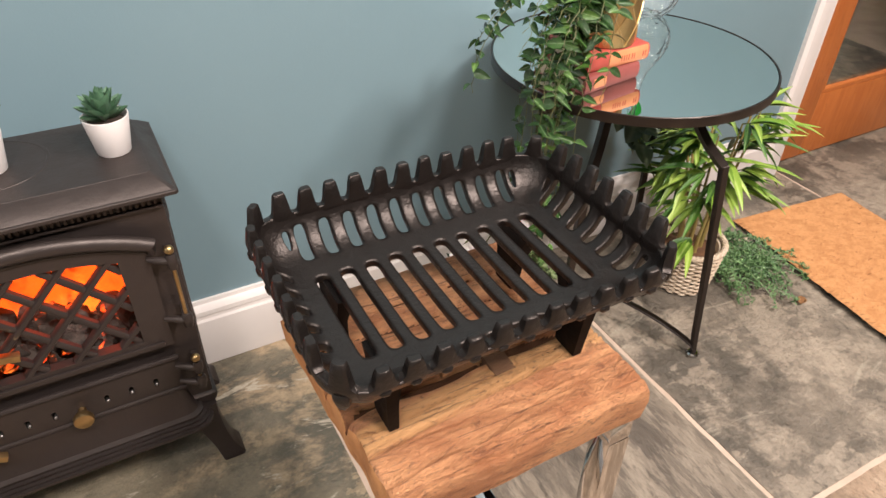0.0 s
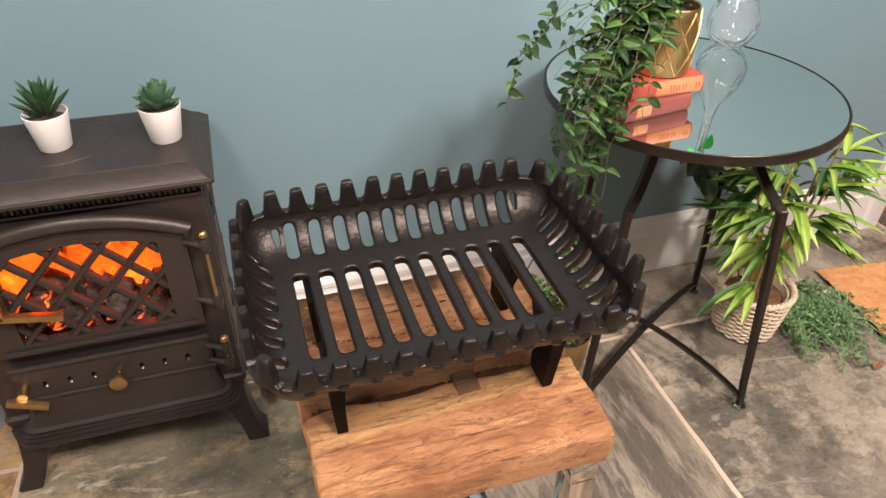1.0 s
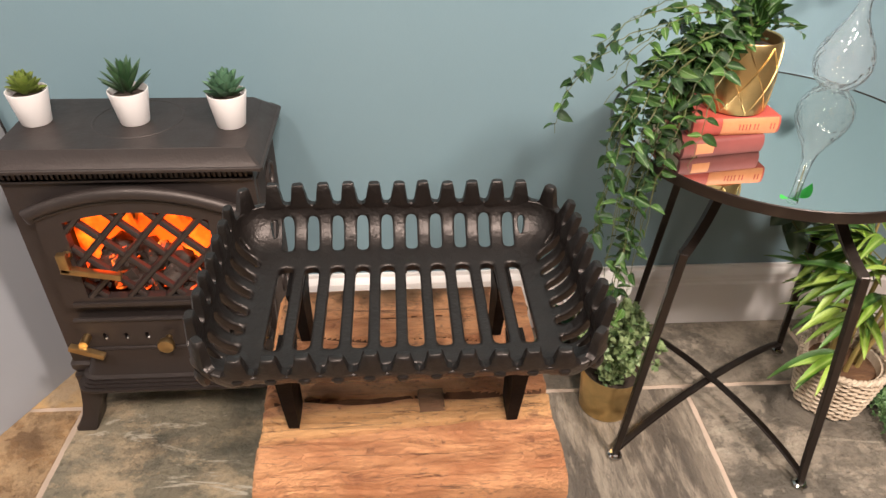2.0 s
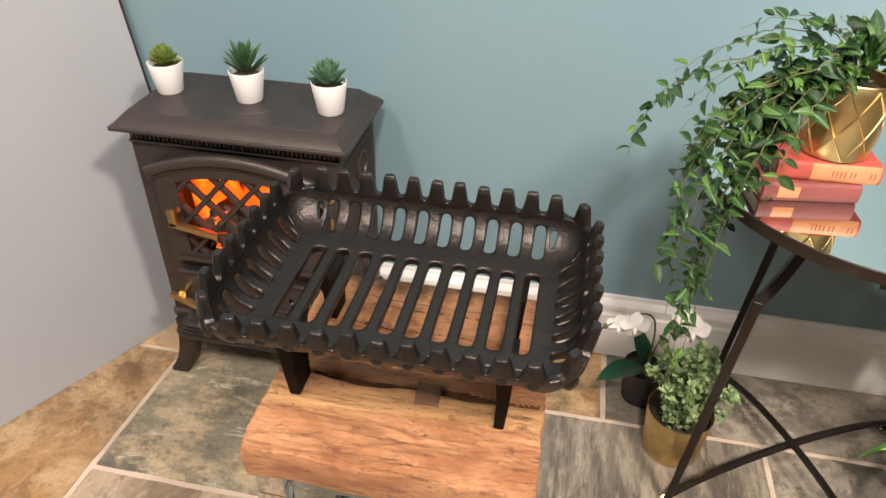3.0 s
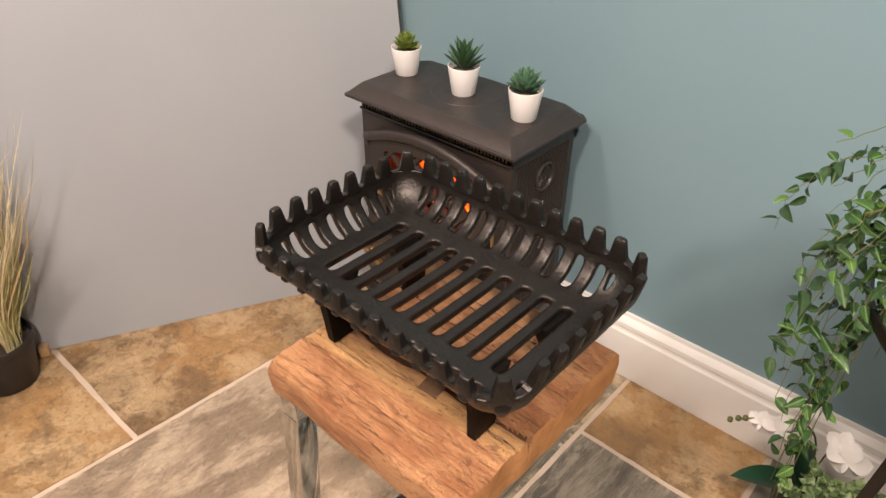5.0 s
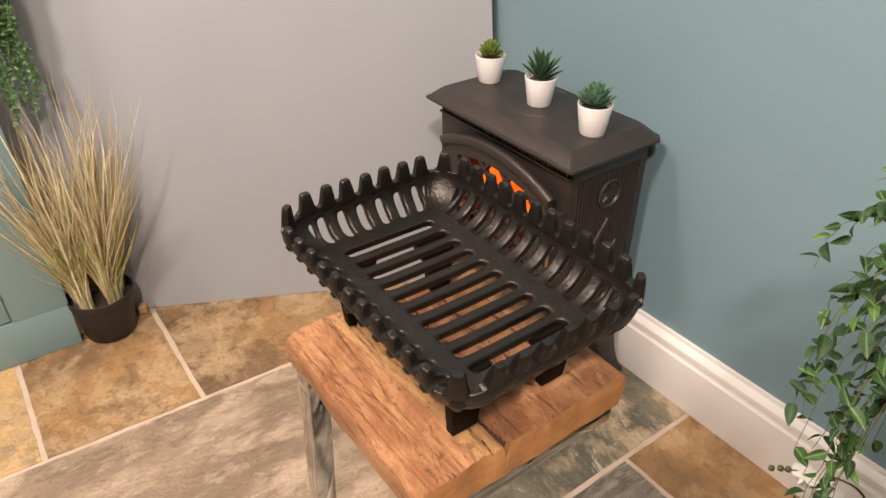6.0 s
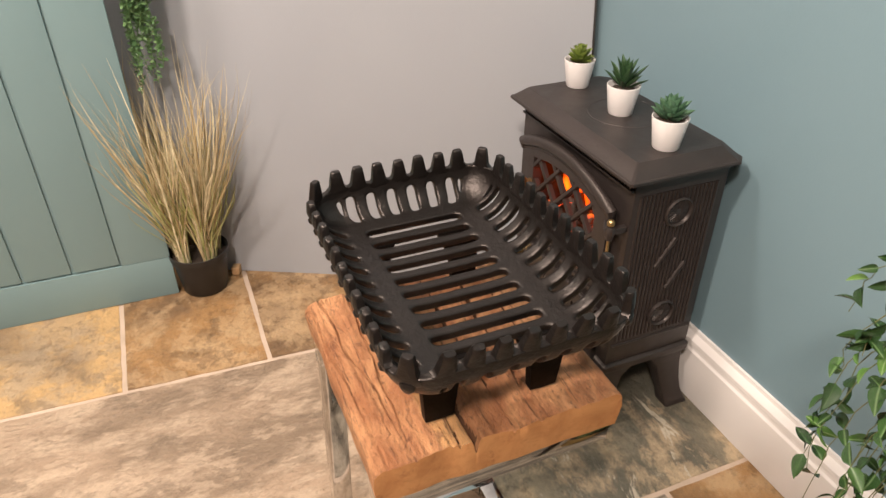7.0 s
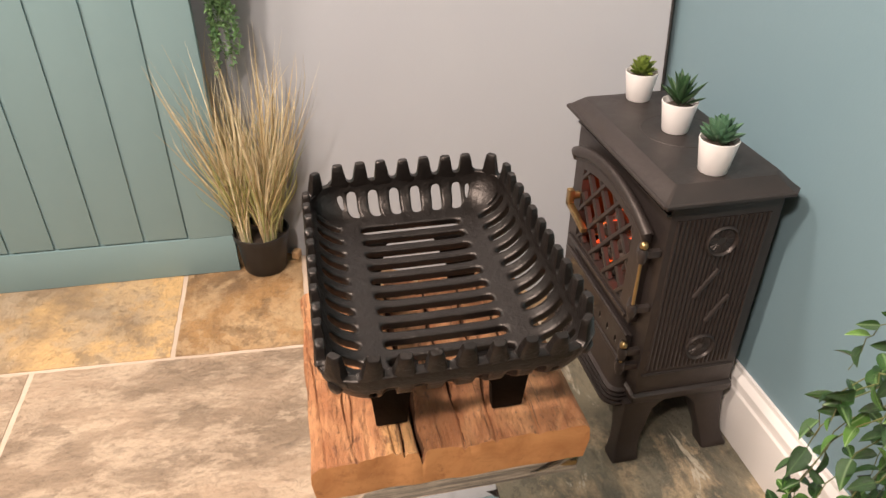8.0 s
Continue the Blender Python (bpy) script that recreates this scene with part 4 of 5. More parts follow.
    # four tapered plate legs with a gusset up to the floor
    for sx in (1, -1):
        for sy in (1, -1):
            bm = bmesh.new()
            rings = []
            spread = 1.0 if sy > 0 else 0.25
            for z, wx, y0, y1 in ((0.0, 0.0044, 0.046, 0.076), (0.002, 0.0052, 0.045, 0.077), (0.040, 0.0062, 0.042, 0.080), (0.066, 0.0072, 0.040 - 0.010 * spread, 0.083 + 0.002 * spread), (0.0835, 0.0086, 0.036 - 0.012 * spread, 0.088)):
                cx = 0.1065 + 0.002 * (1 if z > 0.03 else 0)
                rings.append([Vector((sx * (cx + u), sy * v, z)) for u, v in ((-wx, y0), (wx, y0), (wx * 1.05, (y0 + y1) / 2), (wx, y1), (-wx, y1), (-wx * 1.05, (y0 + y1) / 2))])
            loft(bm, rings)
            part("leg", bm, GRATE_LEG, g, smooth=50)
    return g


grate()

# ---- the mirror table and what stands on it ----


def side_table():
    cx, cy, r, top = 0.985, 0.966, 0.2440, 0.621
    t = thing("mirror_table", "round mirror-topped side table with dark bronze metal legs", "table", (cx, cy, 0.0))
    bm = bmesh.new()
    lathe(bm, [(r - 0.004, top - 0.017), (r, top - 0.0165), (r + 0.0008, top - 0.008), (r, top - 0.001), (r - 0.0012, top), (r - 0.0028, top - 0.0005), (r - 0.0030, top - 0.004), (r - 0.0030, top - 0.017)], 96, None, (False, False))
    bm.faces.ensure_lookup_table()
    part("rim", bm, TABLE_IRON, t, "dark bronze metal rim")
    part("mirror", lathe(bmesh.new(), [(r - 0.0034, top - 0.007), (r - 0.0034, top - 0.0022), (r - 0.0045, top - 0.0014)], 96), MIRROR, t, "reflecting mirror glass", 30)
    part("underside", lathe(bmesh.new(), [(r - 0.005, top - 0.016), (r - 0.005, top - 0.0075)], 64), TABLE_IRON, t)
    feet = [(0.807, 0.844), (1.128, 0.763), (1.248, 1.106), (0.926, 1.180)]
    for fx, fy in feet:
        fx, fy = fx - cx, fy - cy
        f = Vector((fx, fy, 0))
        inward = -f.normalized()
        knee = f + inward * 0.050 + Vector((0, 0, 0.455))
        pts = [f + Vector((0, 0, 0.008)), f + inward * 0.007 + Vector((0, 0, 0.06)), f + inward * 0.026 + Vector((0, 0, 0.24)), knee]
        bm = bmesh.new()
        tube(bm, pts, [0.0078, 0.0086, 0.0095, 0.0102], 4, 1.0)
        bmesh.ops.bevel(bm, geom=[e for e in bm.edges], offset=0.0015, segments=1, affect="EDGES")
        leg = part("leg", bm, TABLE_IRON, t, smooth=30)
        bm = bmesh.new()
        end = f * 0.44 + Vector((0, 0, top - 0.0165))
        tube(bm, curve_points(knee + Vector((0, 0, -0.004)), knee + inward * 0.034 + Vector((0, 0, 0.024)), end + Vector((0, 0, -0.062)), end, 10), [0.0100] * 11, 4, 1.0)
        part("bracket", bm, TABLE_IRON, leg, smooth=30)
        bm = bmesh.new()
        lathe(bm, [(0.0125, 0.0), (0.0135, 0.002), (0.0135, 0.007), (0.010, 0.010)], 16, Matrix.Translation(f))
        part("foot_pad", bm, CHROME, leg, "small pale metal foot pad")
    for a, b in ((0, 2), (1, 3)):
        p, q = (Vector((feet[k][0] - cx, feet[k][1] - cy, 0.022)) for k in (a, b))
        lift = Vector((0, 0, 0.060 if a else 0.050))
        pts = curve_points(p, p.lerp(q, 0.22) + lift, p.lerp(q, 0.78) + lift, q, 16)
        bm = bmesh.new()
        tube(bm, pts, 0.0080, 8, 0.55)
        part("stretcher", bm, TABLE_IRON, t)
    return t


side_table()
GLASS_Z = 0.6198


def book(at, turn, sx, sy, h, cover, label):
    b = thing("book", label, "book", at, turn, "stacked books")
    c = 0.0026
    part("back_cover", box(bmesh.new(), -sx, 0, 0, 0, sy, c, 0.0006), cover, b)
    part("front_cover", box(bmesh.new(), -sx, 0, h - c, 0, sy, h, 0.0006), cover, b)
    bm = bmesh.new()
    rings = []
    for x in (-sx, 0):
        ring = []
        for k in range(9):
            a = math.pi * k / 8
            ring.append(Vector((x, -0.0055 * math.sin(a), h / 2 - math.cos(a) * h / 2)))
        ring += [Vector((x, 0.002, h - c - 0.0002)), Vector((x, 0.002, c + 0.0002))]
        rings.append(ring)
    loft(bm, rings)
    spine = part("spine", bm, cover, b)
    part("pages", box(bmesh.new(), -sx + 0.004, 0.0025, c + 0.0003, -0.004, sy - 0.004, h - c - 0.0003), PAPER, b, "cream page block", 0)
    return b, spine


top_book, top_spine = book((0.944, 0.893, 0.6468), 4, 0.128, 0.108, 0.0262, BOOK_RED, "coral red cloth book lying under the gold pot")
bm = bmesh.new()
rings = []
for x in (-0.086, -0.003):
    rings.append([Vector((x, -(0.0055 + d) * math.sin(math.pi * k / 8), 0.0131 - math.cos(math.pi * k / 8) * (0.0131 + d))) for d in (0.0004,) for k in range(1, 8)] + [Vector((x, -0.003, 0.0131))])
loft(bm, rings)
part("spine_band", bm, BOOK_GILT, top_spine, "faded orange gilt band")
bar = mesh_of("title_bar", box(bmesh.new(), -0.0006, -0.0064, 0.009, 0.0006, -0.0056, 0.0175), BOOK_RED)
for k, x in enumerate((-0.060, -0.055, -0.050, -0.045, -0.038, -0.033, -0.014, -0.009)):
    piece("title_bar", bar, top_spine, Matrix.Translation((x, 0, 0)))
low_book, low_spine = book((0.926, 0.889, GLASS_Z), 9, 0.124, 0.108, 0.0268, BOOK_ROSE, "faded rose cloth book lying on the mirror table")
bm = bmesh.new()
rings = []
for x in (-0.105, -0.078):
    rings.append([Vector((x, -0.0059 * math.sin(math.pi * k / 8), 0.0138 - math.cos(math.pi * k / 8) * 0.0120)) for k in range(1, 8)] + [Vector((x, -0.003, 0.0138))])
loft(bm, rings)
part("spine_band", bm, BOOK_GILT, low_spine, "faded orange gilt band")


def bottle():
    b = thing("glass_bottle", "clear glass teardrop bottle with a slim neck on the table", "bottle", (1.158, 1.110, GLASS_Z))
    bm = bmesh.new()
    outside = [(0.0, 0.001), (0.020, 0.0), (0.032, 0.008), (0.043, 0.024), (0.0478, 0.042), (0.046, 0.060), (0.038, 0.080), (0.026, 0.100), (0.016, 0.118), (0.0105, 0.140), (0.0085, 0.175), (0.0085, 0.215), (0.0105, 0.228)]
    inside = [(0.0090, 0.228), (0.0068, 0.215), (0.0066, 0.175), (0.0086, 0.140), (0.0140, 0.119), (0.0240, 0.101), (0.0360, 0.080), (0.0438, 0.060), (0.0456, 0.042), (0.041, 0.026), (0.030, 0.011), (0.018, 0.005), (0.0, 0.005)]
    lathe(bm, outside + inside, 48, None, (False, False))
    bmesh.ops.remove_doubles(bm, verts=bm.verts, dist=1e-5)
    body = part("body", bm, CLEAR, b)
    body.visible_shadow = False
    bm = bmesh.new()
    tube(bm, [(0, 0, 0.150), (0.002, 0.001, 0.20), (0.012, 0.012, 0.232)], 0.0015, 6)
    part("stalk", bm, STEM, b)
    for a in (0.4, 3.6):
        piece("leaf", leaf_mesh("leaf", GREEN_TAG, 0.34, 0.3, 0.3), b, lay(Vector((0.012, 0.012, 0.226)), (math.cos(a), math.sin(a), -0.1), (0, -0.4, 1), 0.046))
    return b


bottle()


def ivy_pot():
    at = Vector((0.889, 0.930, 0.6732))
    p = thing("potted_ivy", "trailing variegated ivy in a quilted gold pot on books", "potted plant", at)
    bm = bmesh.new()

    def radius(z):
        return 0.0425 - 0.0006 * (z / 0.099) + 0.0030 * math.sin(math.pi * min(z, 0.099) / 0.099)

    prof = [(0.0, 0.0), (0.0385, 0.0)] + [(radius(z), z) for z in (0.002, 0.015, 0.03, 0.045, 0.06, 0.08, 0.099)] + [(radius(0.099) - 0.001, 0.1005), (radius(0.099) - 0.003, 0.099), (radius(0.09) - 0.004, 0.083)]
    lathe(bm, prof, 56, None, (False, False))
    pot = part("pot", bm, GOLD, p, "gold enamel pot with raised lattice")
    part("soil", lathe(bmesh.new(), [(radius(0.09) - 0.0045, 0.084), (0.02, 0.089), (0.0, 0.090)], 24, None, (False, False)), SOIL, p)
    for hand in (1, -1):
        for k in range(8):
            pts = []
            for i in range(15):
                z = 0.004 + 0.091 * i / 14
                a = 2 * math.pi * k / 8 + hand * 1.18 * i / 14
                pts.append(Vector(((radius(z) + 0.0004) * math.cos(a), (radius(z) + 0.0004) * math.sin(a), z)))
            bm = bmesh.new()
            tube(bm, pts, 0.0012, 6)
            part("raised_line", bm, GOLD, pot)
    r = random.Random(21)
    leaves = [leaf_mesh("leaf", m, w, f, d) for m in (IVY, IVY_DARK, IVY_LIGHT) for w, f, d in ((0.25, 0.55, 0.30), (0.28, 0.35, 0.45), (0.22, 0.75, 0.12))]
    leaves += leaves[:6]
    crown = Vector((0, 0, 0.092))
    # vines: where each one ends in the pot's own frame, and how high it arches before it falls
    vines = [
        ((-0.256, -0.016, -0.034), 0.150), ((-0.238, 0.004, 0.010), 0.155), ((-0.220, -0.037, 0.098), 0.160), ((-0.205, -0.060, 0.060), 0.155),
        ((-0.150, -0.010, 0.150), 0.175), ((-0.110, 0.020, 0.160), 0.170), ((-0.070, -0.020, 0.160), 0.165), ((-0.040, 0.010, 0.165), 0.160),
        ((0.060, -0.010, 0.105), 0.130), ((0.052, 0.040, 0.115), 0.135), ((-0.200, -0.050, 0.025), 0.160), ((-0.180, 0.030, 0.080), 0.165),
        ((-0.147, -0.078, -0.335), 0.145), ((-0.140, -0.070, -0.390), 0.145), ((-0.152, -0.085, -0.300), 0.140), ((-0.165, -0.075, -0.255), 0.150),
        ((-0.128, -0.080, -0.270), 0.140), ((-0.138, -0.062, -0.400), 0.140), ((-0.150, -0.066, -0.370), 0.145), ((-0.132, -0.085, -0.350), 0.140), ((-0.098, -0.060, 0.010), 0.120), ((-0.085, -0.070, -0.015), 0.120), ((-0.195, -0.100, -0.085), 0.145),
        ((-0.180, -0.110, -0.145), 0.140), ((-0.200, -0.090, -0.045), 0.150), ((-0.175, -0.100, -0.200), 0.145), ((-0.200, -0.088, -0.180), 0.150),
    ]
    for k in range(14):
        x = r.uniform(-0.195, -0.080)
        z = r.uniform(-0.200, 0.050)
        vines.append(((x, r.uniform(-0.120, -0.020), z), r.uniform(0.120, 0.160)))
    for end, high in vines:
        end = Vector(end)
        flat = Vector((end.x, end.y, 0))
        count = int(4 + (flat.length + max(0.0, 0.12 - end.z)) / 0.026)
        if end.z < 0.02:
            a, b = flat * 0.45 + Vector((0, 0, high)), flat * 1.04 + Vector((0, 0, 0.080))
        else:
            a, b = flat * 0.22 + Vector((0, 0, high)), flat * 0.75 + Vector((0, 0, high))
        line = curve_points(crown, a, b, end, 26)
        for i in range(2, len(line)):
            line[i] = line[i] + Vector((r.uniform(-1, 1), r.uniform(-1, 1), r.uniform(-0.6, 0.6))) * 0.0035
        bm = bmesh.new()
        tube(bm, line, [0.0011 - 0.0007 * i / 26 for i in range(27)], 5)
        part("vine", bm, STEM, p)
        steps = count
        for k in range(steps):
            u = 0.14 + 0.86 * (k + r.uniform(-0.2, 0.2)) / (steps - 1)
            u = min(max(u, 0.1), 1.0)
            i = min(int(u * 26), 25)
            spot = line[i].lerp(line[i + 1], u * 26 - i) if u < 1 else line[26]
            way = (line[min(i + 1, 26)] - line[max(i - 1, 0)]).normalized()
            side = way.cross(Vector((0, 0, 1)))
            side = side.normalized() if side.length > 0.05 else Vector((r.uniform(-1, 1), r.uniform(-1, 1), 0)).normalized()
            for hand in ((1, -1) if k < steps - 1 else (0,)):
                if r.random() < 0.46:
                    continue
                go = way * 0.30 + side * hand * r.uniform(0.6, 1.3) + Vector((r.uniform(-0.6, 0.6), r.uniform(-0.7, 0.2), r.uniform(-0.30, 0.45)))
                up = Vector((r.uniform(-1.0, 0.8), r.uniform(-1.1, 0.4), r.uniform(0.0, 1.2)))
                piece("leaf", r.choice(leaves), p, lay(spot, go, up, r.uniform(0.016, 0.027)))
    # two broad pale leaves over the pot's edge
    broad = leaf_mesh("broad_leaf", IVY_GREY, 0.42, 0.20, 0.35, 8, 0.45)
    for spot, way, size in (((-0.030, -0.035, 0.115), (-0.80, -0.45, 0.30), 0.036), ((-0.050, -0.030, 0.100), (-0.90, -0.30, -0.25), 0.034)):
        piece("broad_leaf", broad, p, lay(Vector(spot), way, (0.1, -0.5, 0.9), size))
    # upright leaves in the crown
    for k in range(46):
        a, tilt = r.uniform(0, 6.283), r.uniform(0.15, 1.25)
        way = Vector((math.cos(a) * math.sin(tilt), math.sin(a) * math.sin(tilt), math.cos(tilt)))
        spot = crown + Vector((way.x, way.y, 0)) * r.uniform(0.0, 0.045) + Vector((0, 0, r.uniform(0.01, 0.055)))
        piece("leaf", r.choice(leaves), p, lay(spot, way, (r.uniform(-0.6, 0.6) - way.x, -way.y - 0.3, 0.7), r.uniform(0.020, 0.034)))
    return p


ivy_pot()

# ---- plants on the floor by the table ----


def basket_palm():
    p = thing("potted_palm", "leafy artificial bamboo palm in a pale wicker basket", "potted plant", (1.284, 0.966, 0.0))
    h, r0, r1 = 0.122, 0.060, 0.078

    def radius(z):
        return r0 + (r1 - r0) * (z / h) ** 0.8

    bk = part("basket", lathe(bmesh.new(), [(0.0, 0.003), (r0 - 0.008, 0.003), (radius(0.07) - 0.008, 0.07), (r1 - 0.008, h - 0.006), (r1 - 0.012, h - 0.006), (r0 - 0.012, 0.008)], 40, None, (False, False)), WICKER, p, "pale woven wicker basket")
    stakes = 28
    rows = 18
    for j in range(rows):
        z = 0.006 + (h - 0.016) * j / (rows - 1)
        pts = []
        n = stakes * 4
        for i in range(n + 1):
            a = 2 * math.pi * i / n
            rr = radius(z) + 0.0032 * math.cos(stakes / 2 * a + math.pi * j)
            pts.append(Vector((rr * math.cos(a), rr * math.sin(a), z)))
        bm = bmesh.new()
        tube(bm, pts, 0.0032, 6, 0.9, False)
        part("weave_strand", bm, WICKER, bk)
    for i in range(stakes):
        a = 2 * math.pi * (i + 0.5) / stakes
        bm = bmesh.new()
        tube(bm, [Vector((radius(z) * math.cos(a), radius(z) * math.sin(a), z)) for z in (0.002, 0.07, h - 0.004)], 0.0026, 5)
        part("stake", bm, WICKER, bk)
    bm = bmesh.new()
    n = 120
    for phase in (0, math.pi):
        tube(bm, [Vector(((r1 + 0.0035 * math.cos(24 * 2 * math.pi * i / n + phase)) * math.cos(2 * math.pi * i / n), (r1 + 0.0035 * math.cos(24 * 2 * math.pi * i / n + phase)) * math.sin(2 * math.pi * i / n), h + 0.0035 * math.sin(24 * 2 * math.pi * i / n + phase))) for i in range(n + 1)], 0.0045, 6, 1.0, False)
    part("plaited_rim", bm, WICKER, bk)
    part("soil", lathe(bmesh.new(), [(r1 - 0.010, h - 0.026), (0.04, h - 0.018), (0.0, h - 0.016)], 24, None, (False, False)), OAK_DARK, p, "brown moss over the pot")
    r = random.Random(8)
    blades = [leaf_mesh("leaf", m, w, 0.55, d, 8, 0.36) for m in (PALM, PALM, PALM_DARK) for w, d in ((0.082, 0.30), (0.095, 0.50), (0.072, 0.15))]
    for k in range(8):
        a = 2 * math.pi * k / 8 + r.uniform(-0.3, 0.3)
        foot = Vector((0.026 * math.cos(a), 0.026 * math.sin(a), 0.100))
        top = Vector((0.070 * math.cos(a) + 0.025, 0.060 * math.sin(a) + 0.02, r.uniform(0.36, 0.47)))
        line = curve_points(foot, foot + Vector((0, 0, 0.12)), top - Vector((0, 0, 0.10)), top, 12)
        bm = bmesh.new()
        tube(bm, line, [0.0052 - 0.0003 * i for i in range(13)], 7)
        part("cane", bm, CANE, p)
        for j in range(5):
            u = 0.44 + 0.56 * j / 4
            i = min(int(u * 12), 11)
            spot = line[i].lerp(line[i + 1], u * 12 - i)
            b = a + r.uniform(-1.5, 1.5)
            twig = Vector((math.cos(b), math.sin(b), r.uniform(0.25, 0.8))).normalized() * r.uniform(0.03, 0.06)
            bm = bmesh.new()
            tube(bm, [spot, spot + twig], [0.0016, 0.0009], 5)
            part("twig", bm, STEM, p)
            for m in range(r.choice((5, 6))):
                c = b + r.uniform(-1.15, 1.15)
                go = Vector((math.cos(c), math.sin(c), r.uniform(-0.35, 0.65)))
                if (spot + twig + go * 0.12).y > 0.200:
                    go.y = -abs(go.y)
                piece("leaf", r.choice(blades), p, lay(spot + twig * r.uniform(0.3, 1.0), go, (0, 0, 1), r.uniform(0.066, 0.118)))
    # low sprays over the basket's edge
    for c in (3.3, 3.6, 3.9, 3.0, 3.45):
        go = Vector((math.cos(c), math.sin(c), r.uniform(-0.5, 0.35)))
        piece("leaf", r.choice(blades), p, lay(Vector((-0.045, -0.035, r.uniform(0.13, 0.190))), go, (0, 0, 1), r.uniform(0.09, 0.125)))
    big = leaf_mesh("ivy_leaf", IVY_GREY, 0.40, 0.25, 0.3)
    for k in range(11):
        spot = Vector((-0.150 + r.uniform(-0.045, 0.05), 0.105 + r.uniform(-0.03, 0.04), 0.385 + r.uniform(-0.045, 0.05)))
        piece("ivy_leaf", big, p, lay(spot, (r.uniform(-1, 1), r.uniform(-1, 0), r.uniform(-0.8, 0.2)), (r.uniform(-0.3, 0.3), -0.5, 0.8), r.uniform(0.040, 0.055)))
    bm = bmesh.new()
    tube(bm, curve_points((-0.02, 0.03, 0.12), (-0.06, 0.09, 0.24), (-0.10, 0.10, 0.34), (-0.155, 0.10, 0.39), 10), 0.0016, 5)
    part("vine", bm, STEM, p)
    return p


basket_palm()


def sprays(bm, stems, step, size, spread, r):
    """Thin stems with many small leaves, in one mesh."""
    for line in stems:
        tube(bm, line, 0.0009, 4)
        n = len(line)
        for i in range(1, n):
            for k in range(step):
                spot = line[i - 1].lerp(line[i], r.random())
                way = Vector((r.uniform(-1, 1), r.uniform(-1, 1), r.uniform(-0.5, 1.0))).normalized()
                side = way.cross(Vector((r.uniform(-1, 1), r.uniform(-1, 1), 1))).normalized()
                L = size * r.uniform(0.7, 1.25)
                w = L * spread
                up = side.cross(way) * (w * 0.35)
                a, b, c, d, e = (bm.verts.new(q) for q in (spot, spot + way * L * 0.5 + side * w + up, spot + way * L, spot + way * L * 0.5 - side * w + up, spot + way * L * 0.5))
                for f in ((a, b, e), (b, c, e), (c, d, e), (d, a, e)):
                    bm.faces.new(f)
    return bm


def gold_planter():
    p = thing("potted_eucalyptus", "pale green eucalyptus bush in a plain gold pot", "potted plant", (0.822, 0.975, 0.0))
    part("pot", lathe(bmesh.new(), [(0.0, 0.0), (0.050, 0.0), (0.0525, 0.002), (0.0605, 0.104), (0.0600, 0.1055), (0.0585, 0.104), (0.056, 0.085)], 48, None, (False, False)), GOLD, p, "plain brushed gold pot")
    part("soil", lathe(bmesh.new(), [(0.0565, 0.088), (0.0, 0.094)], 24, None, (False, False)), SOIL, p)
    r = random.Random(31)
    stems = []
    for k in range(46):
        a, out = r.uniform(0, 6.283), r.uniform(0.01, 0.095)
        foot = Vector((math.cos(a), math.sin(a), 0)) * r.uniform(0, 0.045) + Vector((0, 0, 0.09))
        end = Vector((math.cos(a) * out, math.sin(a) * out, 0.250 - out * 0.80 + r.uniform(-0.03, 0.02)))
        stems.append(curve_points(foot, foot + Vector((0, 0, 0.05)), end + Vector((0, 0, 0.02)), end, 6))
    tagged(part("foliage", sprays(bmesh.new(), stems, 8, 0.0130, 0.40, r), EUCALYPTUS, p, "small pale eucalyptus leaves", 0), kind="stuff")
    return p


gold_planter()


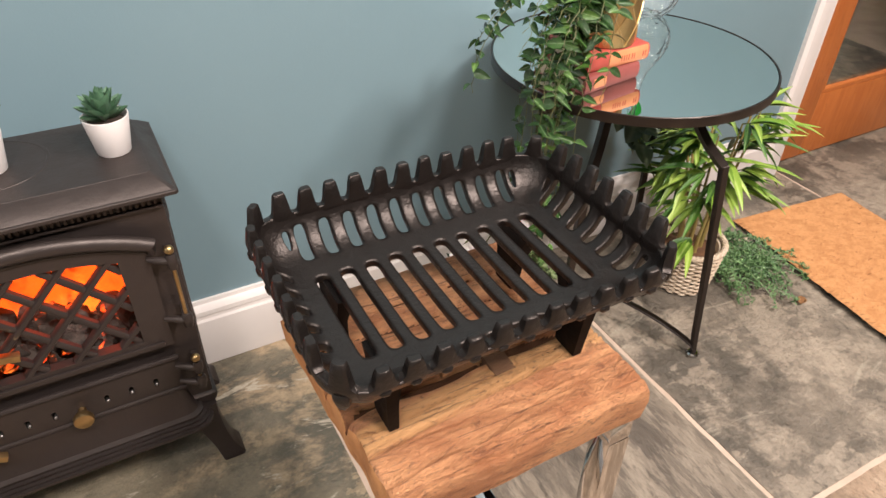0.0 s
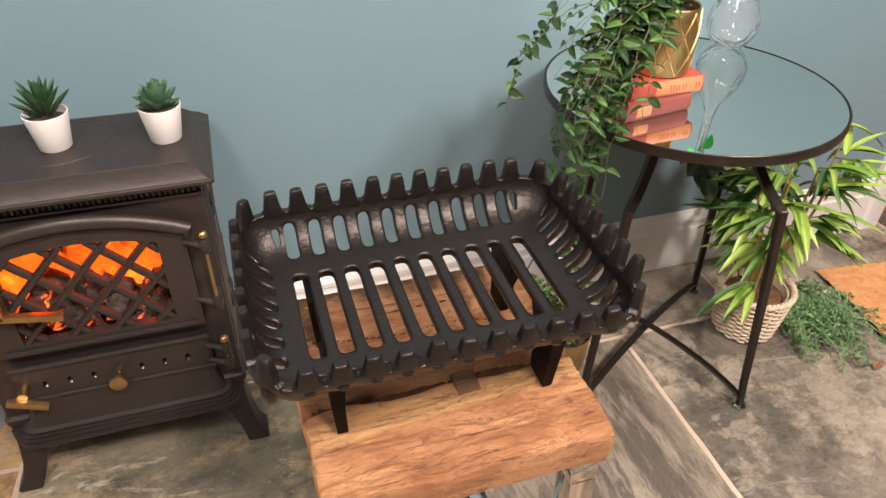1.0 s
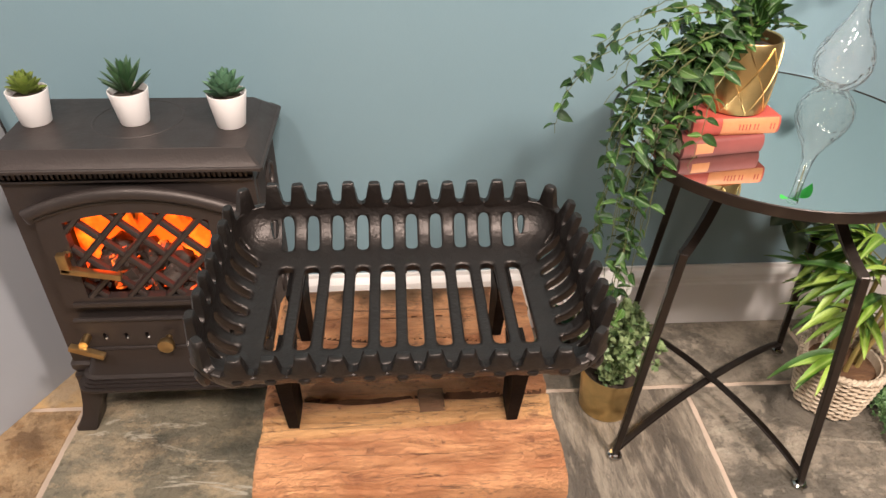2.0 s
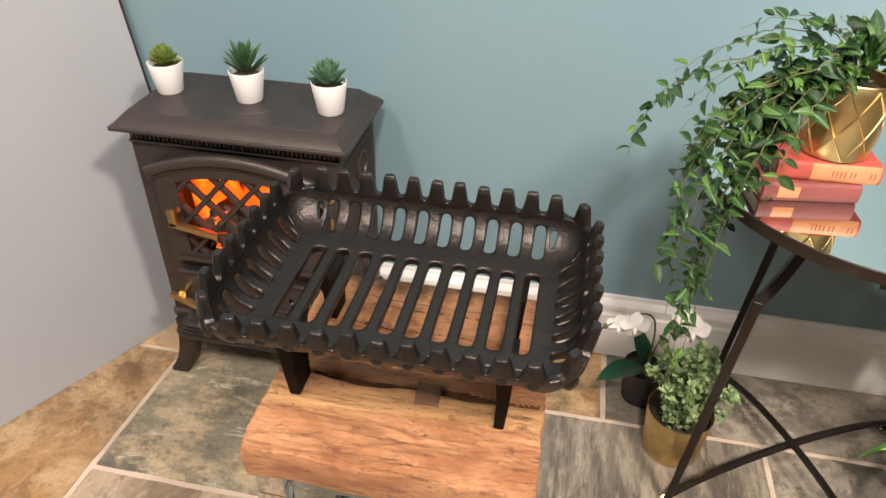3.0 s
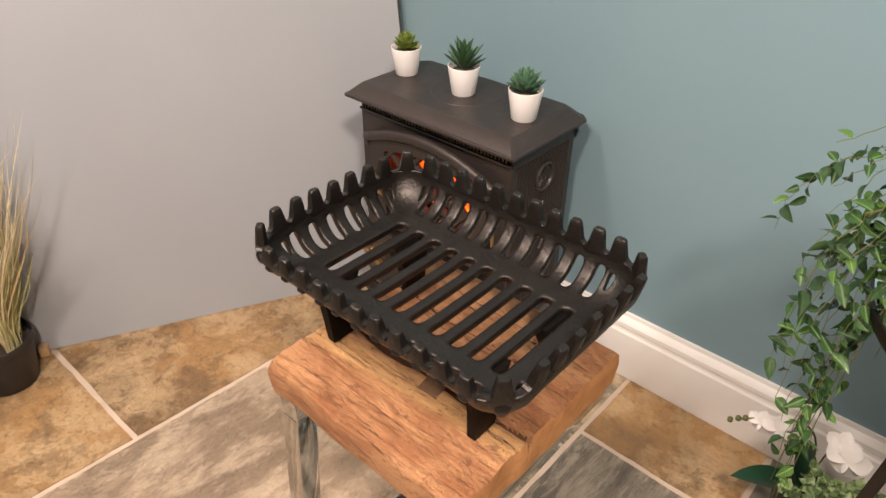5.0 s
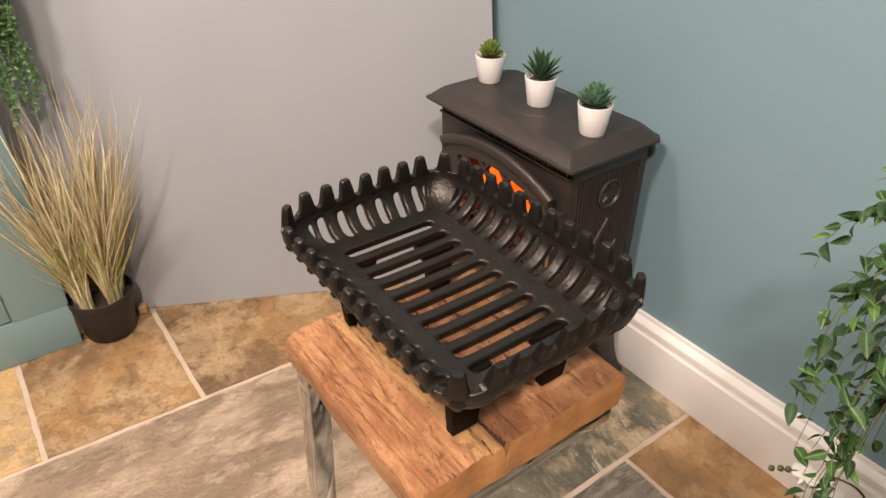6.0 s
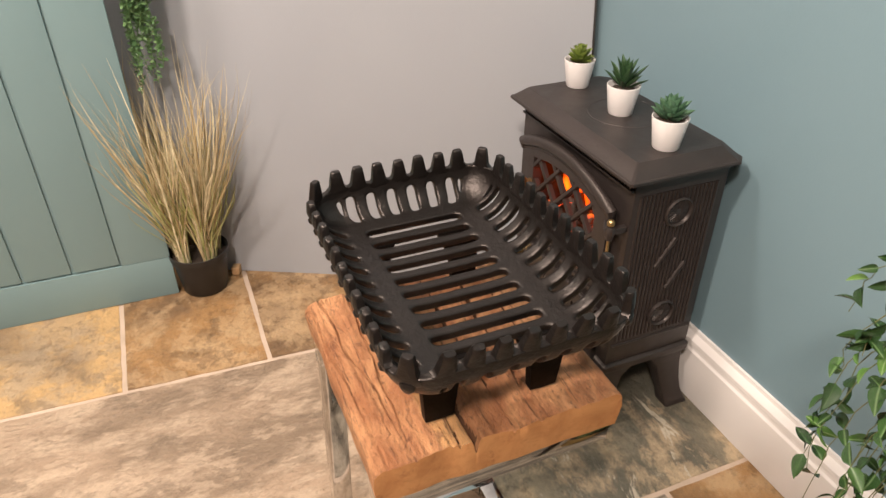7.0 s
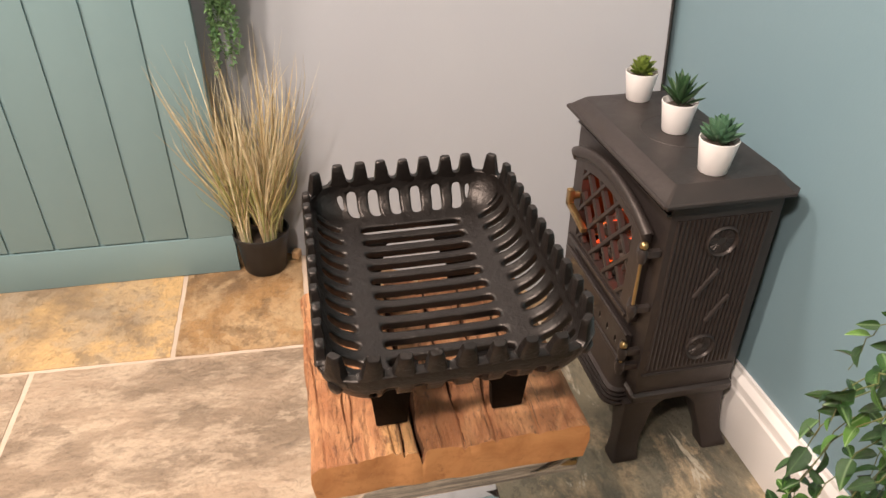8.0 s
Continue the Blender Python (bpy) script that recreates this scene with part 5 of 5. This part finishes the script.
def orchid():
    p = thing("white_orchid", "white artificial orchid in a small black pot", "potted plant", (0.767, 1.098, 0.0))
    part("pot", lathe(bmesh.new(), [(0.0, 0.0), (0.036, 0.0), (0.045, 0.085), (0.043, 0.086), (0.040, 0.07)], 32, None, (False, False)), POT_BLACK, p, "black plastic pot")
    part("soil", lathe(bmesh.new(), [(0.0405, 0.074), (0.0, 0.078)], 20, None, (False, False)), SOIL, p)
    data = leaf_mesh("leaf", ORCHID_LEAF, 0.20, 0.35, 0.30, 8, 0.5)
    for way, size in (((-0.75, -0.55, 0.45), 0.120), ((0.5, -0.35, 0.7), 0.10), ((-0.2, 0.3, 0.8), 0.09)):
        piece("leaf", data, p, lay(Vector((0, 0, 0.076)), way, (0, 0, 1), size))
    spots = [((-0.056, -0.096, 0.262), 0.030), ((-0.083, -0.092, 0.255), 0.024), ((0.040, -0.104, 0.276), 0.034), ((0.026, -0.092, 0.290), 0.026)]
    bm = bmesh.new()
    tube(bm, curve_points((0, 0, 0.07), (0.0, -0.02, 0.24), (-0.01, -0.06, 0.31), (-0.115, -0.095, 0.245), 14), 0.0018, 6)
    tube(bm, curve_points((0, 0, 0.07), (0.01, -0.02, 0.22), (0.02, -0.06, 0.31), (0.045, -0.100, 0.280), 12), 0.0016, 6)
    part("flower_stem", bm, STEM, p)
    petal = leaf_mesh("petal", PETAL, 0.42, 0.15, 0.15, 6, 0.55)
    lip = leaf_mesh("lip", PETAL, 0.22, 0.6, -0.3)
    for (x, y, z), s in spots:
        centre = Vector((x, y, z))
        face = Vector((0.05, -0.85, 0.35)).normalized()
        for k in range(5):
            a = 2 * math.pi * k / 5 + 0.3
            way = Vector((math.cos(a), 0.25, math.sin(a)))
            piece("petal", petal, p, lay(centre, way, face, s))
        piece("lip", lip, p, lay(centre, (0, -0.8, -0.4), (0, 0.3, 1), s * 0.55))
    bud = mesh_of("bud", lathe(bmesh.new(), [(0.0, -0.006), (0.0045, -0.002), (0.0045, 0.003), (0.0, 0.008)], 10, None, (False, False)), STEM)
    for q in ((-0.115, -0.095, 0.246), (-0.125, -0.100, 0.240), (-0.106, -0.092, 0.251)):
        piece("bud", bud, p, Matrix.Translation(q))
    return p


orchid()

# Trailing greenery on the floor between the basket and the mat.
r = random.Random(77)
stems = []
for k in range(120):
    a = Vector((r.uniform(1.350, 1.49), r.uniform(0.88, 1.02), r.uniform(0.004, 0.05)))
    end = a + Vector((r.uniform(-0.03, 0.13), r.uniform(-0.12, 0.03), 0))
    end.z = 0.004 + 0.02 * r.random()
    stems.append(curve_points(a, a + Vector((0, 0, r.uniform(0.01, 0.05))), end + Vector((0, 0, 0.02)), end, 6))
greenery = new("trailing_greenery", mesh_of("trailing_greenery", sprays(bmesh.new(), stems, 6, 0.010, 0.22, r), TRAILING, 0))
tagged(greenery, "tangle of fine trailing green foliage on the floor", "foliage", kind="stuff")

# A dry fallen leaf.
fallen = thing("fallen_leaf", "curled rust-brown dry leaf lying on the slate", "leaf", (1.480, 0.772, 0.004))
piece("blade", leaf_mesh("blade", COIR, 0.30, 0.5, 0.05), fallen, pose(-0.012, -0.010, 0.004, 0, 0, -60) @ Matrix.Diagonal((0.034, 0.034, 0.034, 1)))

# Coir mat, one edge a little lifted.


def coir_mat():
    m = thing("coir_mat", "orange woven coir door mat on the slate floor", "mat", (1.588, 1.082, 0.0), -6)
    w, l, nx, ny = 0.400, 0.640, 30, 88
    bm = bmesh.new()

    def place(i, j, up):
        x, y = w * i / nx, -l * j / ny
        if not up:
            x, y = 0.008 + x * 0.96, -0.008 + y * 0.975
        lift = 0.007 * max(0.0, 1 - x / 0.16) ** 2 * min(1.0, -y / 0.12)
        edge = i in (0, nx) or j in (0, ny)
        z = lift
        if up:
            z += 0.0125 + (0.0026 * (1 if ((i + j) % 2) else -1) if not edge else -0.004) + 0.0022 * noise.noise(Vector((x * 55, y * 90, 1)))
        x += 0.004 * noise.noise(Vector((y * 30, 2, 0))) * (1 if i in (0, nx) else 0)
        return Vector((x, y, z))

    tops = [[bm.verts.new(place(i, j, True)) for j in range(ny + 1)] for i in range(nx + 1)]
    for a, b in zip(tops, tops[1:]):
        for j in range(ny):
            bm.faces.new((a[j], a[j + 1], b[j + 1], b[j]))
    part("coir_face", bm, COIR, m, smooth=0)
    bm = bmesh.new()
    lows = [[bm.verts.new(place(i, j, False) + Vector((0, 0, z))) for j in range(0, ny + 1, 8)] for i in range(0, nx + 1, 2) for z in (0.0,)]
    for a, b in zip(lows, lows[1:]):
        for j in range(len(a) - 1):
            bm.faces.new((a[j], a[j + 1], b[j + 1], b[j]))
    grown = bmesh.ops.extrude_face_region(bm, geom=list(bm.faces))["geom"]
    bmesh.ops.translate(bm, vec=(0, 0, 0.0060), verts=[v for v in grown if isinstance(v, bmesh.types.BMVert)])
    part("backing", bm, RUBBER, m, "dark rubber backing", 0)
    return m


coir_mat()

# ---- by the cottage door ----


def grass_pot():
    p = thing("potted_grass", "tall dry straw-coloured grass in a black plastic pot", "potted plant", (-0.603, 0.302, 0.0))
    part("pot", lathe(bmesh.new(), [(0.0, 0.0), (0.053, 0.0), (0.056, 0.003), (0.068, 0.098), (0.0725, 0.100), (0.0735, 0.116), (0.0710, 0.117), (0.069, 0.104), (0.066, 0.095)], 48, None, (False, False)), POT_BLACK, p)
    part("soil", lathe(bmesh.new(), [(0.0675, 0.098), (0.0, 0.104)], 24, None, (False, False)), SOIL, p)
    r = random.Random(5)
    wall = Vector((0.894, -0.447, 0))
    for material, count, label, tall in ((STRAW, 300, "dry straw-coloured blades", 0.56), (STRAW_GREEN, 190, "short greenish blades among the straw", 0.36)):
        bm = bmesh.new()
        for k in range(count):
            a = r.choice((0.5, 1.9, 3.2, 4.3, 5.4)) + r.uniform(-0.35, 0.35)
            foot = Vector((math.cos(a), math.sin(a), 0)) * (0.044 + 0.012 * r.random()) + Vector((0, 0, 0.095))
            size = r.uniform(0.55, 1.0)
            out = (0.015 + 0.158 * r.random() ** 0.75 + (0.07 if r.random() < 0.05 else 0)) * size * (tall / 0.52)
            b = a + r.gauss(0, 1.0)
            high = tall * size - out * 0.30
            tip = foot + Vector((math.cos(b) * out, math.sin(b) * out, high))
            near = wall.dot(tip) + 0.070
            if near < 0:
                tip += wall * (-near)
            bend = Vector((r.uniform(-1, 1), r.uniform(-1, 1), 0)) * 0.062
            mid = foot.lerp(tip, 0.60) + Vector((0, 0, 0.03)) + bend
            if r.random() < 0.16 and size > 0.75:
                tip += Vector((math.cos(b), math.sin(b), 0)) * 0.030
                tip.z -= r.uniform(0.03, 0.10)
            pts = curve_points(foot, foot.lerp(tip, 0.12) + Vector((0, 0, high * 0.25)) - bend * 0.4, mid, tip, 8)
            w = r.uniform(0.0010, 0.0025)
            spin = b + 1.57 + r.uniform(-0.9, 0.9)
            twist = r.uniform(-1.4, 1.4)
            rows = []
            for i, q in enumerate(pts):
                c = spin + twist * i / 8
                side = Vector((math.cos(c), math.sin(c), 0))
                wide = w * (0.75 + 0.5 * math.sin(math.pi * i / 8)) * (1 - (i / 8.3) ** 3)
                crease = side.cross(Vector((0, 0, 1))) * wide * 0.55
                rows.append([bm.verts.new(v) for v in (q + side * wide, q + crease, q - side * wide)])
            for u, v in zip(rows, rows[1:]):
                bm.faces.new((u[0], u[1], v[1], v[0]))
                bm.faces.new((u[1], u[2], v[2], v[1]))
        tagged(part("blades", bm, material, p, label, 0), kind="stuff")
    return p


grass_pot()

# A string of small leaves that hangs beside the cottage door's edge.
r = random.Random(19)
stems = []
for k in range(26):
    x, y = -0.636 + r.uniform(-0.014, 0.020), 0.294 + r.uniform(-0.030, 0.032)
    low = r.uniform(0.52, 0.70)
    stems.append([Vector((x + r.uniform(-0.008, 0.008), y + r.uniform(-0.008, 0.008), 1.35 + (low - 1.35) * i / 24)) for i in range(25)])
strand = new("hanging_foliage", mesh_of("hanging_foliage", sprays(bmesh.new(), stems, 9, 0.0125, 0.30, r), TRAILING, 0))
tagged(strand, "hanging string of small green leaves beside the door", "foliage", kind="stuff")

# ---- the floor: slate flags laid in sandy grout ----
floor = new("floor", mesh_of("floor", box(bmesh.new(), -2.74, -3.74, -0.05, 4.54, 3.3, -0.004), GROUT, 0))
tagged(floor, "riven slate flagstone floor with sandy grout joints", "floor", kind="structure")


def flag(x0, y0, x1, y1, look_of):
    """One slate flag with a riven top and slightly uneven, softened edges."""
    g = 0.0055
    cx, cy = (x0 + x1) / 2, (y0 + y1) / 2
    hx, hy = (x1 - x0) / 2 - g, (y1 - y0) / 2 - g
    fine = 60 if cy > -1.0 and -1.0 < cx < 2.6 else 16
    nx, ny = max(6, int(hx * fine)), max(6, int(hy * fine))
    seed = Vector((cx * 13.7, cy * 9.1, 0))
    bm = bmesh.new()
    grid = []
    for i in range(nx + 1):
        row = []
        for j in range(ny + 1):
            u, v = 2 * i / nx - 1, 2 * j / ny - 1
            x, y = hx * u, hy * v
            if i in (0, nx):
                x += 0.0022 * noise.noise(Vector((y * 25, 1.0 if i else 3.0, 0)) + seed)
            if j in (0, ny):
                y += 0.0022 * noise.noise(Vector((x * 25, 5.0 if j else 7.0, 0)) + seed)
            edge = i in (0, nx) or j in (0, ny)
            z = -0.0022 if edge else 0.0016 * noise.fractal(Vector((x * 9, y * 9, 0)) + seed, 1.0, 2.0, 4) - 0.0006
            # the courses by the board run a little askew
            x += 0.05 * (cy + y - 0.70) * min(1.0, max(0.0, (B - cx - x) / 0.6))
            row.append(bm.verts.new((x, y, min(z, 0.0))))
        grid.append(row)
    for a, b in zip(grid, grid[1:]):
        for j in range(ny):
            bm.faces.new((a[j], b[j], b[j + 1], a[j + 1]))
    rim = [r[0] for r in grid] + grid[-1][1:] + [r[-1] for r in grid[-2::-1]] + grid[0][-2:0:-1]
    low = [bm.verts.new((v.co.x, v.co.y, -0.012)) for v in rim]
    for i in range(len(rim)):
        j = (i + 1) % len(rim)
        bm.faces.new((rim[i], low[i], low[j], rim[j]))
    ob = part("flagstone", bm, SLATES[look_of], floor, smooth=35)
    ob.location = (cx, cy, 0.0)


A, B, C, D = -0.238, 0.384, 0.694, 1.002
FLAGS = [
    (-0.86, -0.51, A, 0.092, "gold"), (-0.86, 0.092, A, 0.402, "ochre"), (-0.86, 0.402, A, 1.014, "ochre"), (-0.86, 1.014, A, 1.222, "gold"),
    (A, -0.208, B, 0.700, "beige"), (A, 0.700, B, 1.222, "green"),
    (B, 1.014, C, 1.222, "ochre"), (C, 1.014, 1.31, 1.222, "dark"), (1.31, 1.014, 1.93, 1.222, "dark"),
    (B, 0.402, D, 1.014, "streaky"), (B, 0.085, D, 0.402, "beige"), (B, -0.208, D, 0.085, "dark"),
    (D, 0.402, 1.62, 1.014, "dark"), (D, -0.208, 1.62, 0.402, "beige"), (1.62, 0.402, 1.93, 1.014, "dark"), (1.62, -0.208, 2.24, 0.402, "green"),
    (1.93, 0.715, 2.55, 1.42, "dark"), (1.93, 0.402, 2.55, 0.715, "streaky"), (2.55, 0.402, 3.16, 1.42, "dark"), (2.24, -0.208, 3.16, 0.402, "beige"),
    (A, -0.50, B, -0.208, "beige"), (-0.86, -0.82, A, -0.51, "beige"), (B, -0.80, D, -0.208, "ochre"), (D, -0.50, 1.93, -0.208, "dark"),
    (-1.5, -0.82, -0.86, 0.092, "beige"), (-1.5, 0.092, -0.86, 1.222, "beige"), (-1.5, -1.5, B, -0.82, "dark"), (A, -0.82, B, -0.50, "green"),
    (B, -1.5, 1.93, -0.80, "beige"), (D, -0.80, 1.93, -0.50, "dark"), (1.93, -0.80, 3.16, -0.208, "dark"), (1.93, 1.42, 3.16, 2.3, "dark"),
]
# the rest of the shop floor, in a plain grid
kinds = ["dark", "beige", "streaky", "ochre", "dark", "green", "beige"]
FLAGS.append((1.93, -1.5, 3.16, -0.80, "beige"))
for x0, x1, y0, y1 in ((-2.60, 4.40, -3.60, -1.50), (-2.60, -1.50, -1.50, 1.222), (3.16, 4.40, -1.50, 1.222)):
    nx, ny = max(1, round((x1 - x0) / 0.62)), max(1, round((y1 - y0) / 0.62))
    for i in range(nx):
        for j in range(ny):
            FLAGS.append((x0 + (x1 - x0) * i / nx, y0 + (y1 - y0) * j / ny, x0 + (x1 - x0) * (i + 1) / nx, y0 + (y1 - y0) * (j + 1) / ny, kinds[(i * 3 + j * 5) % 7]))
for spec in FLAGS:
    flag(*spec)
